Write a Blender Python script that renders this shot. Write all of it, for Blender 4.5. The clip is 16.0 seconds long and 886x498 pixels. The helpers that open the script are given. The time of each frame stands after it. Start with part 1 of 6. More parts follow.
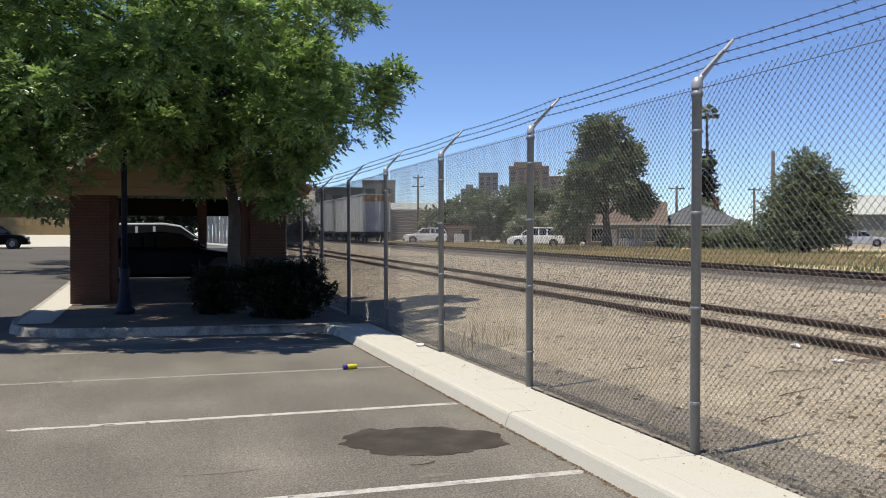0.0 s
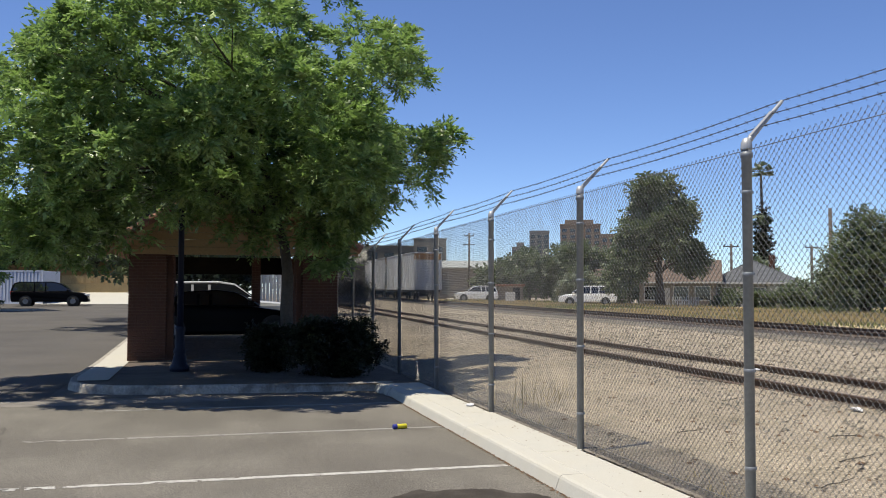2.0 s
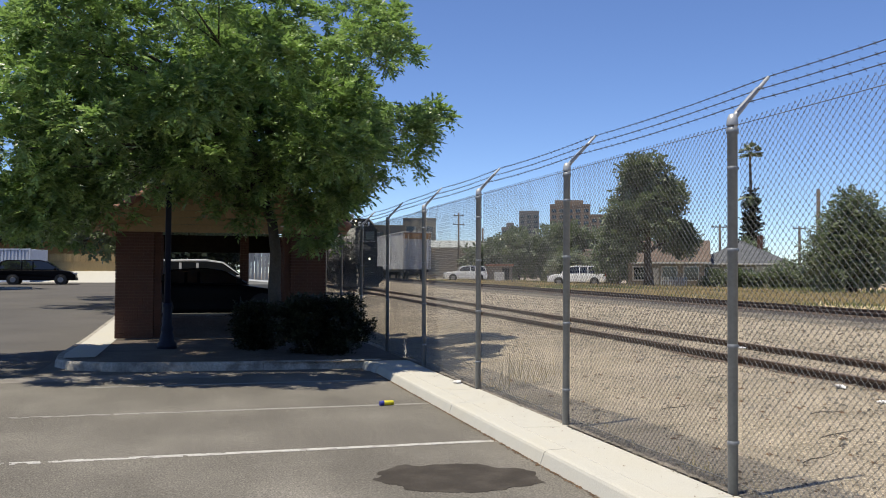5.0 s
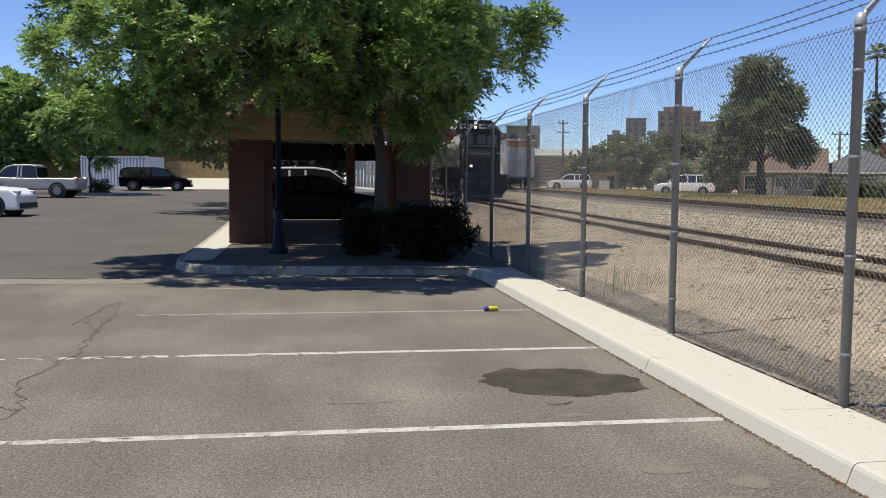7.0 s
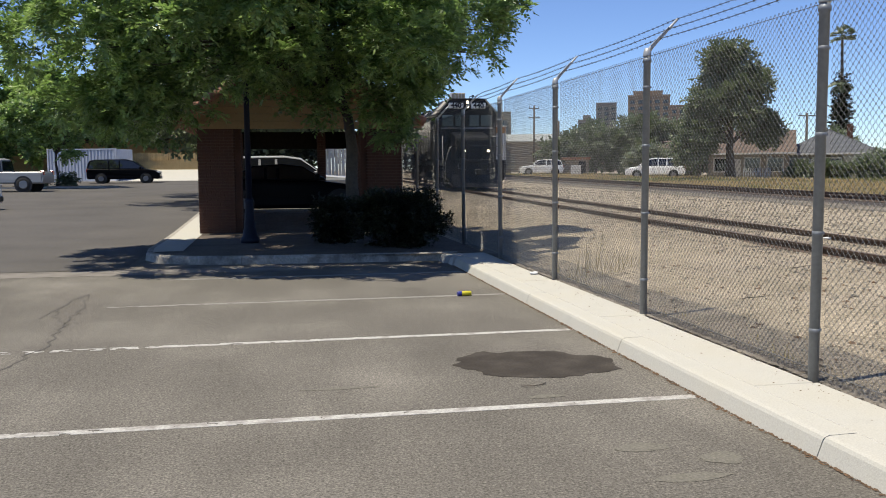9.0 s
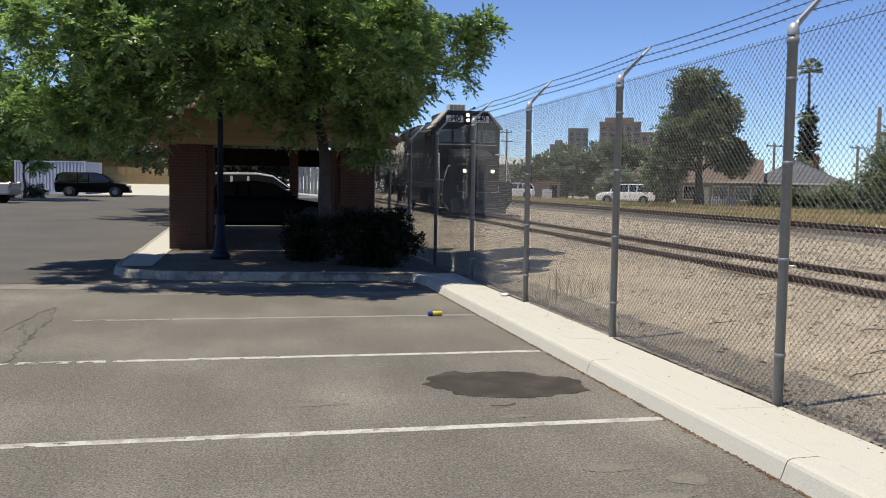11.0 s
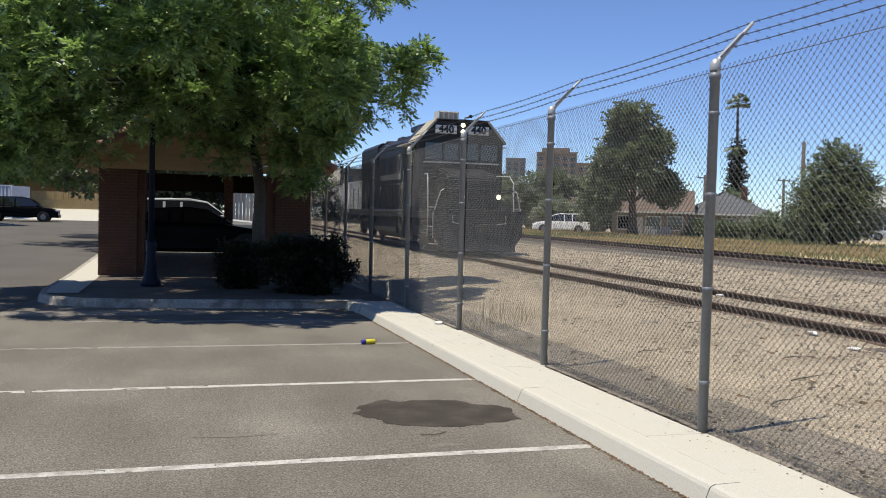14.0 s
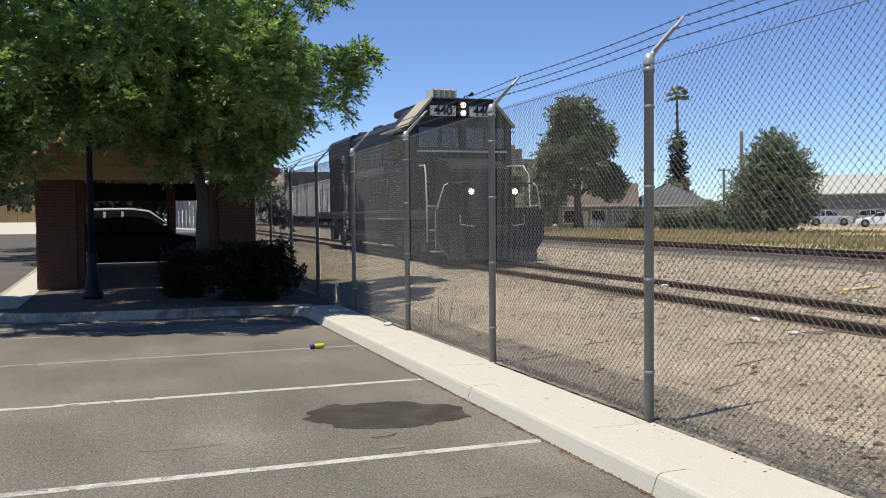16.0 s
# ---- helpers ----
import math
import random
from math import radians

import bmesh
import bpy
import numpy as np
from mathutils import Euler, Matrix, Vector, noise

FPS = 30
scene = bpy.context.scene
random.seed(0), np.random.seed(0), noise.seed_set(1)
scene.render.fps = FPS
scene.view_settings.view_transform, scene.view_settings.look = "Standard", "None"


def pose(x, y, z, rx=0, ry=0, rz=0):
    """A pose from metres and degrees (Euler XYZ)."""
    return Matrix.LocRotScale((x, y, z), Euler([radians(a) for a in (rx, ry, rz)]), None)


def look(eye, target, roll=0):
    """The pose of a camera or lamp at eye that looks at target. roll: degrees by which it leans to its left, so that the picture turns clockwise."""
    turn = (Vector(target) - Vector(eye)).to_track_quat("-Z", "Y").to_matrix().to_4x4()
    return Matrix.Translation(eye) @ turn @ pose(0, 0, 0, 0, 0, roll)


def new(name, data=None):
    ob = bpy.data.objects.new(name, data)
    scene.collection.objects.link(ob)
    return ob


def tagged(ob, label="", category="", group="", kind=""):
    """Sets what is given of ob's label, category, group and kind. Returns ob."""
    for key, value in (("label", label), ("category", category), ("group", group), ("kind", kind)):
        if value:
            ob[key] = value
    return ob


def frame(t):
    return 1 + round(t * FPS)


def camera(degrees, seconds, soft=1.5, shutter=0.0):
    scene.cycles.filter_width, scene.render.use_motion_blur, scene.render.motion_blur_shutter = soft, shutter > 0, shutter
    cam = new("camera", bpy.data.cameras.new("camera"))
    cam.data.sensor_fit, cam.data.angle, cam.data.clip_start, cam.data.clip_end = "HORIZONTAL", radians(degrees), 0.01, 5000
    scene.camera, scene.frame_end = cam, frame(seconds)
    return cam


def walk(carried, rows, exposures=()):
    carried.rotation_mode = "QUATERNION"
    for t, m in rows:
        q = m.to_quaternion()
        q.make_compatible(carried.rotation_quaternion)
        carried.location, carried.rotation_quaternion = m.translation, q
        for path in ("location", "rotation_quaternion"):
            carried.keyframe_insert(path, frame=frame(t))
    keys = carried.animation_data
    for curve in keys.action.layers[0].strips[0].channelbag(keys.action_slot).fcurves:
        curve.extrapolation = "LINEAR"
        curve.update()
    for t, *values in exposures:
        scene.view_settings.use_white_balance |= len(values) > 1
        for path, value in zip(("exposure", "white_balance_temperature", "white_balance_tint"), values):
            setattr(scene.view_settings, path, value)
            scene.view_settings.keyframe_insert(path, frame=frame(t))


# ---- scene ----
cam = camera(52.6, 16.0, soft=1.0)
PATH = [
    (0, (0.003, 0.121, 1.736), (0.621, 2.023, 1.706), 0.0),
    (0.5, (0.003, 0.096, 1.738), (0.597, 2.006, 1.74), 0.5),
    (1, (0.003, 0.072, 1.73), (0.556, 1.994, 1.749), 0.4),
    (1.5, (-0.002, 0.071, 1.753), (0.52, 2.001, 1.8), 0.0),
    (2, (0.0, 0.064, 1.756), (0.508, 1.995, 1.855), 0.1),
    (2.5, (0.024, 0.073, 1.767), (0.556, 1.997, 1.881), -0.1),
    (3, (0.035, 0.069, 1.748), (0.59, 1.987, 1.861), 0.3),
    (5.5, (0.033, 0.065, 1.716), (0.54, 1.999, 1.716), 0.2),
    (6, (0.024, 0.059, 1.707), (0.439, 2.012, 1.587), -0.4),
    (6.5, (0.004, 0.063, 1.695), (0.344, 2.026, 1.519), -0.2),
    (7, (-0.007, 0.022, 1.71), (0.301, 1.992, 1.559), 0.5),
    (7.5, (0.004, 0.034, 1.698), (0.314, 2.006, 1.564), 0.5),
    (8, (0.015, 0.034, 1.696), (0.359, 1.999, 1.545), -0.0),
    (8.5, (0.05, 0.037, 1.667), (0.397, 1.999, 1.499), -0.6),
    (8.7, (0.028, 0.044, 1.68), (0.383, 2.004, 1.5), -0.6),
    (11, (-0.013, 0.003, 1.666), (0.418, 1.952, 1.535), 0.9),
    (11.5, (-0.017, -0.012, 1.672), (0.445, 1.93, 1.555), 1.1),
    (12, (-0.003, -0.016, 1.674), (0.505, 1.915, 1.567), 1.3),
    (12.5, (0.007, -0.009, 1.675), (0.53, 1.919, 1.583), 1.4),
    (13, (0.013, -0.015, 1.67), (0.546, 1.912, 1.604), 1.4),
    (13.5, (0.014, -0.017, 1.68), (0.566, 1.905, 1.628), 1.3),
    (14, (0.041, -0.011, 1.668), (0.605, 1.907, 1.602), 1.4),
    (14.5, (0.051, -0.009, 1.67), (0.632, 1.903, 1.592), 0.8),
    (15, (0.069, -0.021, 1.667), (0.684, 1.88, 1.59), -0.1),
    (15.5, (0.081, -0.029, 1.681), (0.731, 1.861, 1.6), -0.8),
    (16, (0.081, -0.019, 1.673), (0.753, 1.864, 1.607), -0.6),
]
walk(cam, [(t, look(e, g, r)) for t, e, g, r in PATH])

# ---- light ----
SUN_EL, SUN_AZ = 73.0, 262.0   # degrees above the horizon; compass bearing from +y towards +x
world = bpy.data.worlds.new("sky_world")
scene.world = world
world.use_nodes = True
wn = world.node_tree.nodes
sky = wn.new("ShaderNodeTexSky")
sky.sky_type = "NISHITA"
sky.sun_disc = False
sky.sun_elevation, sky.sun_rotation = radians(SUN_EL), radians(SUN_AZ)
sky.altitude, sky.air_density, sky.dust_density, sky.ozone_density = 3000, 1.0, 0.0, 5.0
wn["Background"].inputs["Strength"].default_value = 0.115
rich = wn.new("ShaderNodeHueSaturation")
rich.inputs["Saturation"].default_value = 1.05
rich.inputs["Hue"].default_value = 0.508
world.node_tree.links.new(sky.outputs["Color"], rich.inputs["Color"])
world.node_tree.links.new(rich.outputs["Color"], wn["Background"].inputs["Color"])
sun_data = bpy.data.lights.new("sun", "SUN")
sun_data.energy, sun_data.angle, sun_data.color = 5.0, radians(0.53), (1.0, 0.925, 0.77)
sun = new("sun", sun_data)
SUN_DIR = Vector((math.sin(radians(SUN_AZ)) * math.cos(radians(SUN_EL)), math.cos(radians(SUN_AZ)) * math.cos(radians(SUN_EL)), math.sin(radians(SUN_EL))))
sun.matrix_world = look(SUN_DIR * 60, (0, 0, 0))
scene.view_settings.exposure = 0.474


# ---- materials ----
def shader(name, colour, rough=0.6, metal=0.0, vary=0.25, fine=60.0, coarse=3.0, bump=0.15, bump_scale=None, tint=None, tint_amount=0.5, specular=0.5, random=0.0):
    """Base colour broken up at two scales, with relief."""
    m = bpy.data.materials.new(name)
    m.use_nodes = True
    nt = m.node_tree
    n, l = nt.nodes, nt.links
    p = n["Principled BSDF"]
    p.inputs["Roughness"].default_value, p.inputs["Metallic"].default_value = rough, metal
    p.inputs["Specular IOR Level"].default_value = specular
    tc = n.new("ShaderNodeTexCoord")
    f = n.new("ShaderNodeTexNoise")
    f.inputs["Scale"].default_value, f.inputs["Detail"].default_value = fine, 3
    c = n.new("ShaderNodeTexNoise")
    c.inputs["Scale"].default_value, c.inputs["Detail"].default_value = coarse, 5
    for t in (f, c):
        l.new(tc.outputs["Object"], t.inputs["Vector"])
    add = n.new("ShaderNodeMath")
    add.operation = "ADD"
    l.new(f.outputs["Fac"], add.inputs[0])
    l.new(c.outputs["Fac"], add.inputs[1])
    ramp = n.new("ShaderNodeMapRange")
    ramp.inputs["From Min"].default_value, ramp.inputs["From Max"].default_value = 0.65, 1.35
    ramp.inputs["To Min"].default_value, ramp.inputs["To Max"].default_value = 1 - vary, 1 + vary
    l.new(add.outputs[0], ramp.inputs["Value"])
    mul = n.new("ShaderNodeVectorMath")
    mul.operation = "SCALE"
    base = n.new("ShaderNodeMix")
    base.data_type = "RGBA"
    base.inputs["A"].default_value = (*colour, 1)
    base.inputs["B"].default_value = (*(tint or colour), 1)
    if tint:
        sharp = n.new("ShaderNodeMapRange")
        sharp.inputs["From Min"].default_value, sharp.inputs["From Max"].default_value = 0.45, 0.65
        sharp.inputs["To Max"].default_value = tint_amount
        l.new(c.outputs["Fac"], sharp.inputs["Value"])
        l.new(sharp.outputs[0], base.inputs["Factor"])
    else:
        base.inputs["Factor"].default_value = 0
    l.new(base.outputs["Result"], mul.inputs[0])
    scale = ramp.outputs[0]
    if random:
        oi = n.new("ShaderNodeObjectInfo")
        rr = n.new("ShaderNodeMapRange")
        rr.inputs["To Min"].default_value, rr.inputs["To Max"].default_value = 1 - random, 1 + random
        l.new(oi.outputs["Random"], rr.inputs["Value"])
        mm = n.new("ShaderNodeMath")
        mm.operation = "MULTIPLY"
        l.new(scale, mm.inputs[0])
        l.new(rr.outputs[0], mm.inputs[1])
        scale = mm.outputs[0]
    l.new(scale, mul.inputs["Scale"])
    l.new(mul.outputs[0], p.inputs["Base Color"])
    if bump:
        b = n.new("ShaderNodeBump")
        b.inputs["Strength"].default_value, b.inputs["Distance"].default_value = bump, 0.02
        if bump_scale:
            g = n.new("ShaderNodeTexNoise")
            g.inputs["Scale"].default_value = bump_scale
            l.new(tc.outputs["Object"], g.inputs["Vector"])
            l.new(g.outputs["Fac"], b.inputs["Height"])
        else:
            l.new(f.outputs["Fac"], b.inputs["Height"])
        l.new(b.outputs[0], p.inputs["Normal"])
    return m


def plain(name, colour, rough=0.5, metal=0.0, emit=0.0, specular=0.5):
    m = bpy.data.materials.new(name)
    m.use_nodes = True
    p = m.node_tree.nodes["Principled BSDF"]
    p.inputs["Base Color"].default_value = (*colour, 1)
    p.inputs["Roughness"].default_value, p.inputs["Metallic"].default_value = rough, metal
    p.inputs["Specular IOR Level"].default_value = specular
    if emit:
        p.inputs["Emission Color"].default_value, p.inputs["Emission Strength"].default_value = (*colour, 1), emit
    return m


M = {}


# ---- mesh helpers ----
def box(bm, x0, x1, y0, y1, z0, z1, bevel=0.0, seg=1):
    """An axis-aligned box, added to bm."""
    vs = [bm.verts.new((x, y, z)) for z in (z0, z1) for y in (y0, y1) for x in (x0, x1)]
    fs = [bm.faces.new([vs[i] for i in q]) for q in ((0, 2, 3, 1), (4, 5, 7, 6), (0, 1, 5, 4), (2, 6, 7, 3), (0, 4, 6, 2), (1, 3, 7, 5))]
    if bevel:
        bmesh.ops.bevel(bm, geom=list({e for f in fs for e in f.edges}), offset=bevel, segments=seg, affect="EDGES", profile=0.5)
    return vs


def tube(bm, a, b, r0, r1=None, sides=10, caps=True):
    """A round bar from a to b."""
    a, b = Vector(a), Vector(b)
    r1 = r0 if r1 is None else r1
    q = (b - a).to_track_quat("Z", "Y").to_matrix()
    rings = []
    for c, r in ((a, r0), (b, r1)):
        rings.append([bm.verts.new(c + q @ Vector((math.cos(k * math.tau / sides) * r, math.sin(k * math.tau / sides) * r, 0))) for k in range(sides)])
    for k in range(sides):
        f = bm.faces.new((rings[0][k], rings[0][(k + 1) % sides], rings[1][(k + 1) % sides], rings[1][k]))
        f.smooth = sides > 5
    if caps:
        bm.faces.new(rings[0][::-1])
        bm.faces.new(rings[1])


def path_tube(bm, pts, radii, sides=8):
    """A round bar that follows pts."""
    pts = [Vector(p) for p in pts]
    radii = radii if hasattr(radii, "__len__") else [radii] * len(pts)
    rings = []
    for i, p in enumerate(pts):
        d = (pts[min(i + 1, len(pts) - 1)] - pts[max(i - 1, 0)]).normalized()
        u = d.cross(Vector((0.31, 0.17, 0.93)))
        if u.length < 0.05:
            u = d.cross(Vector((1, 0, 0)))
        u.normalize()
        v = d.cross(u)
        rings.append([bm.verts.new(p + (u * math.cos(k * math.tau / sides) + v * math.sin(k * math.tau / sides)) * radii[i]) for k in range(sides)])
    for r0, r1 in zip(rings, rings[1:]):
        for k in range(sides):
            f = bm.faces.new((r0[k], r0[(k + 1) % sides], r1[(k + 1) % sides], r1[k]))
            f.smooth = True
    bm.faces.new(rings[0][::-1])
    bm.faces.new(rings[-1])


def prism(bm, outline, axis, a, b):
    """An outline of (u, v) pairs pushed along an axis from a to b. axis x: u=y, v=z; y: u=x, v=z; z: u=x, v=y."""
    def at(u, v, w):
        return {"x": (w, u, v), "y": (u, w, v), "z": (u, v, w)}[axis]
    lo = [bm.verts.new(at(u, v, a)) for u, v in outline]
    hi = [bm.verts.new(at(u, v, b)) for u, v in outline]
    n = len(outline)
    fs = [bm.faces.new(lo), bm.faces.new(hi[::-1])]
    fs += [bm.faces.new((lo[i], hi[i], hi[(i + 1) % n], lo[(i + 1) % n])) for i in range(n)]
    bmesh.ops.recalc_face_normals(bm, faces=fs)
    return fs


def lathe(bm, profile, centre=(0, 0, 0), sides=16, axis="z"):
    """A profile of (radius, height) turned round an axis through centre."""
    c = Vector(centre)
    rings = []
    for r, h in profile:
        ring = []
        for k in range(sides):
            u, v = math.cos(k * math.tau / sides) * r, math.sin(k * math.tau / sides) * r
            ring.append(bm.verts.new(c + Vector({"z": (u, v, h), "x": (h, u, v), "y": (v, h, u)}[axis])))
        rings.append(ring)
    for r0, r1 in zip(rings, rings[1:]):
        for k in range(sides):
            f = bm.faces.new((r0[k], r0[(k + 1) % sides], r1[(k + 1) % sides], r1[k]))
            f.smooth = True
    bm.faces.new(rings[0][::-1])
    bm.faces.new(rings[-1])


def mesh_of(bm, name):
    me = bpy.data.meshes.new(name)
    bm.to_mesh(me)
    bm.free()
    return me


def part(name, bm, material, parent=None, label=""):
    """Links a bmesh as one mesh object under a thing or a part."""
    me = mesh_of(bm, name) if isinstance(bm, bmesh.types.BMesh) else bm
    if not me.materials:
        me.materials.append(material)
    ob = new(name, me)
    ob.parent = parent
    return tagged(ob, label)


def thing(name, m, label, category, group="", kind=""):
    ob = new(name)
    ob.empty_display_size = 0.2
    ob.matrix_basis = m
    return tagged(ob, label, category, group, kind)


def made(*steps):
    """A bmesh filled by (function, arguments...) steps."""
    bm = bmesh.new()
    for fn, *args in steps:
        fn(bm, *args)
    return bm


def boxed(*a, **k):
    bm = bmesh.new()
    box(bm, *a, **k)
    return bm


def sm(a, b, x):
    t = min(1.0, max(0.0, (x - a) / (b - a)))
    return t * t * (3 - 2 * t)


def track_x(y):
    return 9.05 + 0.0258 * (y - 15)


def rail_z(y):
    return 0.472 + 0.0066 * (min(y, 110) - 15)


FX = 3.81           # the fence line
FAR = 10.6          # from the siding to the main line

# ---- more materials ----
def leaf_material(name, dark, light, through_colour):
    """Leaves of mixed greens, clumped by noise to paint lit and shaded sprays, that let some light through."""
    m = bpy.data.materials.new(name)
    m.use_nodes = True
    nt = m.node_tree
    n, l = nt.nodes, nt.links
    p = n["Principled BSDF"]
    p.inputs["Roughness"].default_value, p.inputs["Specular IOR Level"].default_value = 0.4, 0.5
    geo = n.new("ShaderNodeNewGeometry")
    ramp = n.new("ShaderNodeMix")
    ramp.data_type = "RGBA"
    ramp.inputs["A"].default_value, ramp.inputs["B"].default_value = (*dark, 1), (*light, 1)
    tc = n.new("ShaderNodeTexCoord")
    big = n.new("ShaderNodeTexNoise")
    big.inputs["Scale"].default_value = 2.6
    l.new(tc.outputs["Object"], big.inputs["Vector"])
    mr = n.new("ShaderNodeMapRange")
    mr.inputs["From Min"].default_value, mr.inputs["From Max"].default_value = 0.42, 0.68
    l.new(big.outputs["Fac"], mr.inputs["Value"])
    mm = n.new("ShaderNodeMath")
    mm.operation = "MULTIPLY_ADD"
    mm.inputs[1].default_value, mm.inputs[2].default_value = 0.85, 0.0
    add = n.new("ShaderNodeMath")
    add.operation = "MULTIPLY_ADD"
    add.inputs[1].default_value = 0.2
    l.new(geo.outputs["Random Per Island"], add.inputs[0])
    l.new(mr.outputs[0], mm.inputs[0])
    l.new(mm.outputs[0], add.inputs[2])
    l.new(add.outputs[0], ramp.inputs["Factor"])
    l.new(ramp.outputs["Result"], p.inputs["Base Color"])
    tr = n.new("ShaderNodeBsdfTranslucent")
    tr.inputs["Color"].default_value = (*through_colour, 1)
    mix = n.new("ShaderNodeMixShader")
    mix.inputs[0].default_value = 0.36
    l.new(p.outputs[0], mix.inputs[1])
    l.new(tr.outputs[0], mix.inputs[2])
    l.new(mix.outputs[0], n["Material Output"].inputs["Surface"])
    return m


M["asphalt"] = shader("asphalt", (0.104, 0.096, 0.084), 0.92, vary=0.22, fine=70, coarse=0.4, bump=0.45, bump_scale=48, tint=(0.138, 0.128, 0.112), tint_amount=0.6, specular=0.12)
def streaked(m, along, amount, speck):
    """Adds tyre streaks and pale grit to a paving material."""
    nt = m.node_tree
    n, l = nt.nodes, nt.links
    p = n["Principled BSDF"]
    old = p.inputs["Base Color"].links[0].from_socket
    tc = n.new("ShaderNodeTexCoord")
    mp = n.new("ShaderNodeMapping")
    mp.inputs["Scale"].default_value = along
    l.new(tc.outputs["Object"], mp.inputs["Vector"])
    a = n.new("ShaderNodeTexNoise")
    a.inputs["Scale"].default_value, a.inputs["Detail"].default_value = 1.0, 6
    l.new(mp.outputs[0], a.inputs["Vector"])
    r = n.new("ShaderNodeMapRange")
    r.inputs["From Min"].default_value, r.inputs["From Max"].default_value = 0.35, 0.65
    r.inputs["To Min"].default_value, r.inputs["To Max"].default_value = 1 - amount, 1 + amount
    l.new(a.outputs["Fac"], r.inputs["Value"])
    g = n.new("ShaderNodeTexNoise")
    g.inputs["Scale"].default_value, g.inputs["Detail"].default_value = 62, 5
    g.inputs["Roughness"].default_value = 0.7
    l.new(tc.outputs["Object"], g.inputs["Vector"])
    q = n.new("ShaderNodeMapRange")
    q.inputs["From Min"].default_value, q.inputs["From Max"].default_value = 0.4, 0.75
    q.inputs["To Min"].default_value, q.inputs["To Max"].default_value = 0.7, 1 + speck
    l.new(g.outputs["Fac"], q.inputs["Value"])
    h = n.new("ShaderNodeTexNoise")
    h.inputs["Scale"].default_value, h.inputs["Detail"].default_value, h.inputs["Roughness"].default_value = 20, 6, 0.8
    l.new(tc.outputs["Object"], h.inputs["Vector"])
    hr = n.new("ShaderNodeMapRange")
    hr.inputs["From Min"].default_value, hr.inputs["From Max"].default_value = 0.35, 0.65
    hr.inputs["To Min"].default_value, hr.inputs["To Max"].default_value = 0.78, 1.22
    l.new(h.outputs["Fac"], hr.inputs["Value"])
    m0 = n.new("ShaderNodeMath")
    m0.operation = "MULTIPLY"
    l.new(r.outputs[0], m0.inputs[0])
    l.new(hr.outputs[0], m0.inputs[1])
    m1 = n.new("ShaderNodeMath")
    m1.operation = "MULTIPLY"
    l.new(m0.outputs[0], m1.inputs[0])
    l.new(q.outputs[0], m1.inputs[1])
    v = n.new("ShaderNodeVectorMath")
    v.operation = "SCALE"
    l.new(old, v.inputs[0])
    l.new(m1.outputs[0], v.inputs["Scale"])
    l.new(v.outputs[0], p.inputs["Base Color"])


streaked(M["asphalt"], (1.7, 0.45, 1.0), 0.09, 1.3)
M["asphalt_wet"] = shader("oil_stain", (0.044, 0.038, 0.032), 0.8, vary=0.3, fine=60, coarse=4, bump=0.15, tint=(0.054, 0.047, 0.04), tint_amount=0.6, specular=0.12)
M["dirt"] = shader("gravel_dirt", (0.265, 0.226, 0.17), 0.95, vary=0.6, fine=34, coarse=1.1, bump=1.0, bump_scale=30, tint=(0.19, 0.163, 0.128), tint_amount=0.8, specular=0.1)
streaked(M["dirt"], (0.9, 0.35, 1.0), 0.1, 0.9)
M["concrete"] = shader("concrete", (0.405, 0.392, 0.352), 0.85, vary=0.16, fine=90, coarse=1.8, bump=0.12, tint=(0.345, 0.327, 0.28), tint_amount=0.6, specular=0.2)
M["line"] = shader("line_paint", (0.4, 0.39, 0.365), 0.9, vary=0.4, fine=50, coarse=7, bump=0.25, tint=(0.17, 0.157, 0.143), tint_amount=0.9)
M["line_worn"] = shader("worn_line_paint", (0.23, 0.22, 0.2), 0.9, vary=0.4, fine=50, coarse=9, bump=0.25, tint=(0.13, 0.122, 0.106), tint_amount=0.9)
M["galv"] = shader("galvanised_steel", (0.21, 0.222, 0.235), 0.5, metal=0.3, vary=0.15, fine=30, coarse=4, bump=0.05)
M["bright_galv"] = shader("new_galvanised_steel", (0.36, 0.365, 0.37), 0.5, metal=0.35, vary=0.12, fine=40, coarse=4, bump=0.05)
M["wire"] = plain("fence_wire", (0.15, 0.15, 0.147), 0.45, 0.35)
M["barb"] = plain("barbed_wire", (0.07, 0.07, 0.07), 0.6, 0.4)
M["rail"] = shader("rusty_rail", (0.07, 0.0434, 0.0294), 0.65, metal=0.2, vary=0.3, fine=25, coarse=3, bump=0.2)
M["tie"] = shader("old_timber_sleeper", (0.084, 0.0665, 0.0525), 0.95, vary=0.4, fine=20, coarse=3, bump=0.6)
M["stone"] = shader("loose_stone", (0.186, 0.155, 0.119), 0.95, vary=0.35, fine=9, coarse=1.3, bump=0.3)
M["ballast"] = shader("grey_ballast", (0.155, 0.137, 0.114), 0.95, vary=0.5, fine=16, coarse=1.1, bump=1.0)
M["brick"] = shader("red_brown_brick", (0.0875, 0.0371, 0.0231), 0.9, vary=0.3, fine=30, coarse=5, bump=0.3)
M["mortar"] = shader("mortar", (0.14, 0.091, 0.063), 0.95)
M["siding"] = shader("tan_painted_board", (0.32, 0.205, 0.095), 0.7, vary=0.12, fine=20, coarse=1.5, bump=0.1)
M["tile"] = shader("terracotta_tile", (0.218, 0.104, 0.0673), 0.85, vary=0.3, fine=12, coarse=2, bump=0.2)
M["navy"] = shader("navy_blue_enamel", (0.009, 0.012, 0.026), 0.6, vary=0.15, fine=20, coarse=3, bump=0.03, specular=0.25)
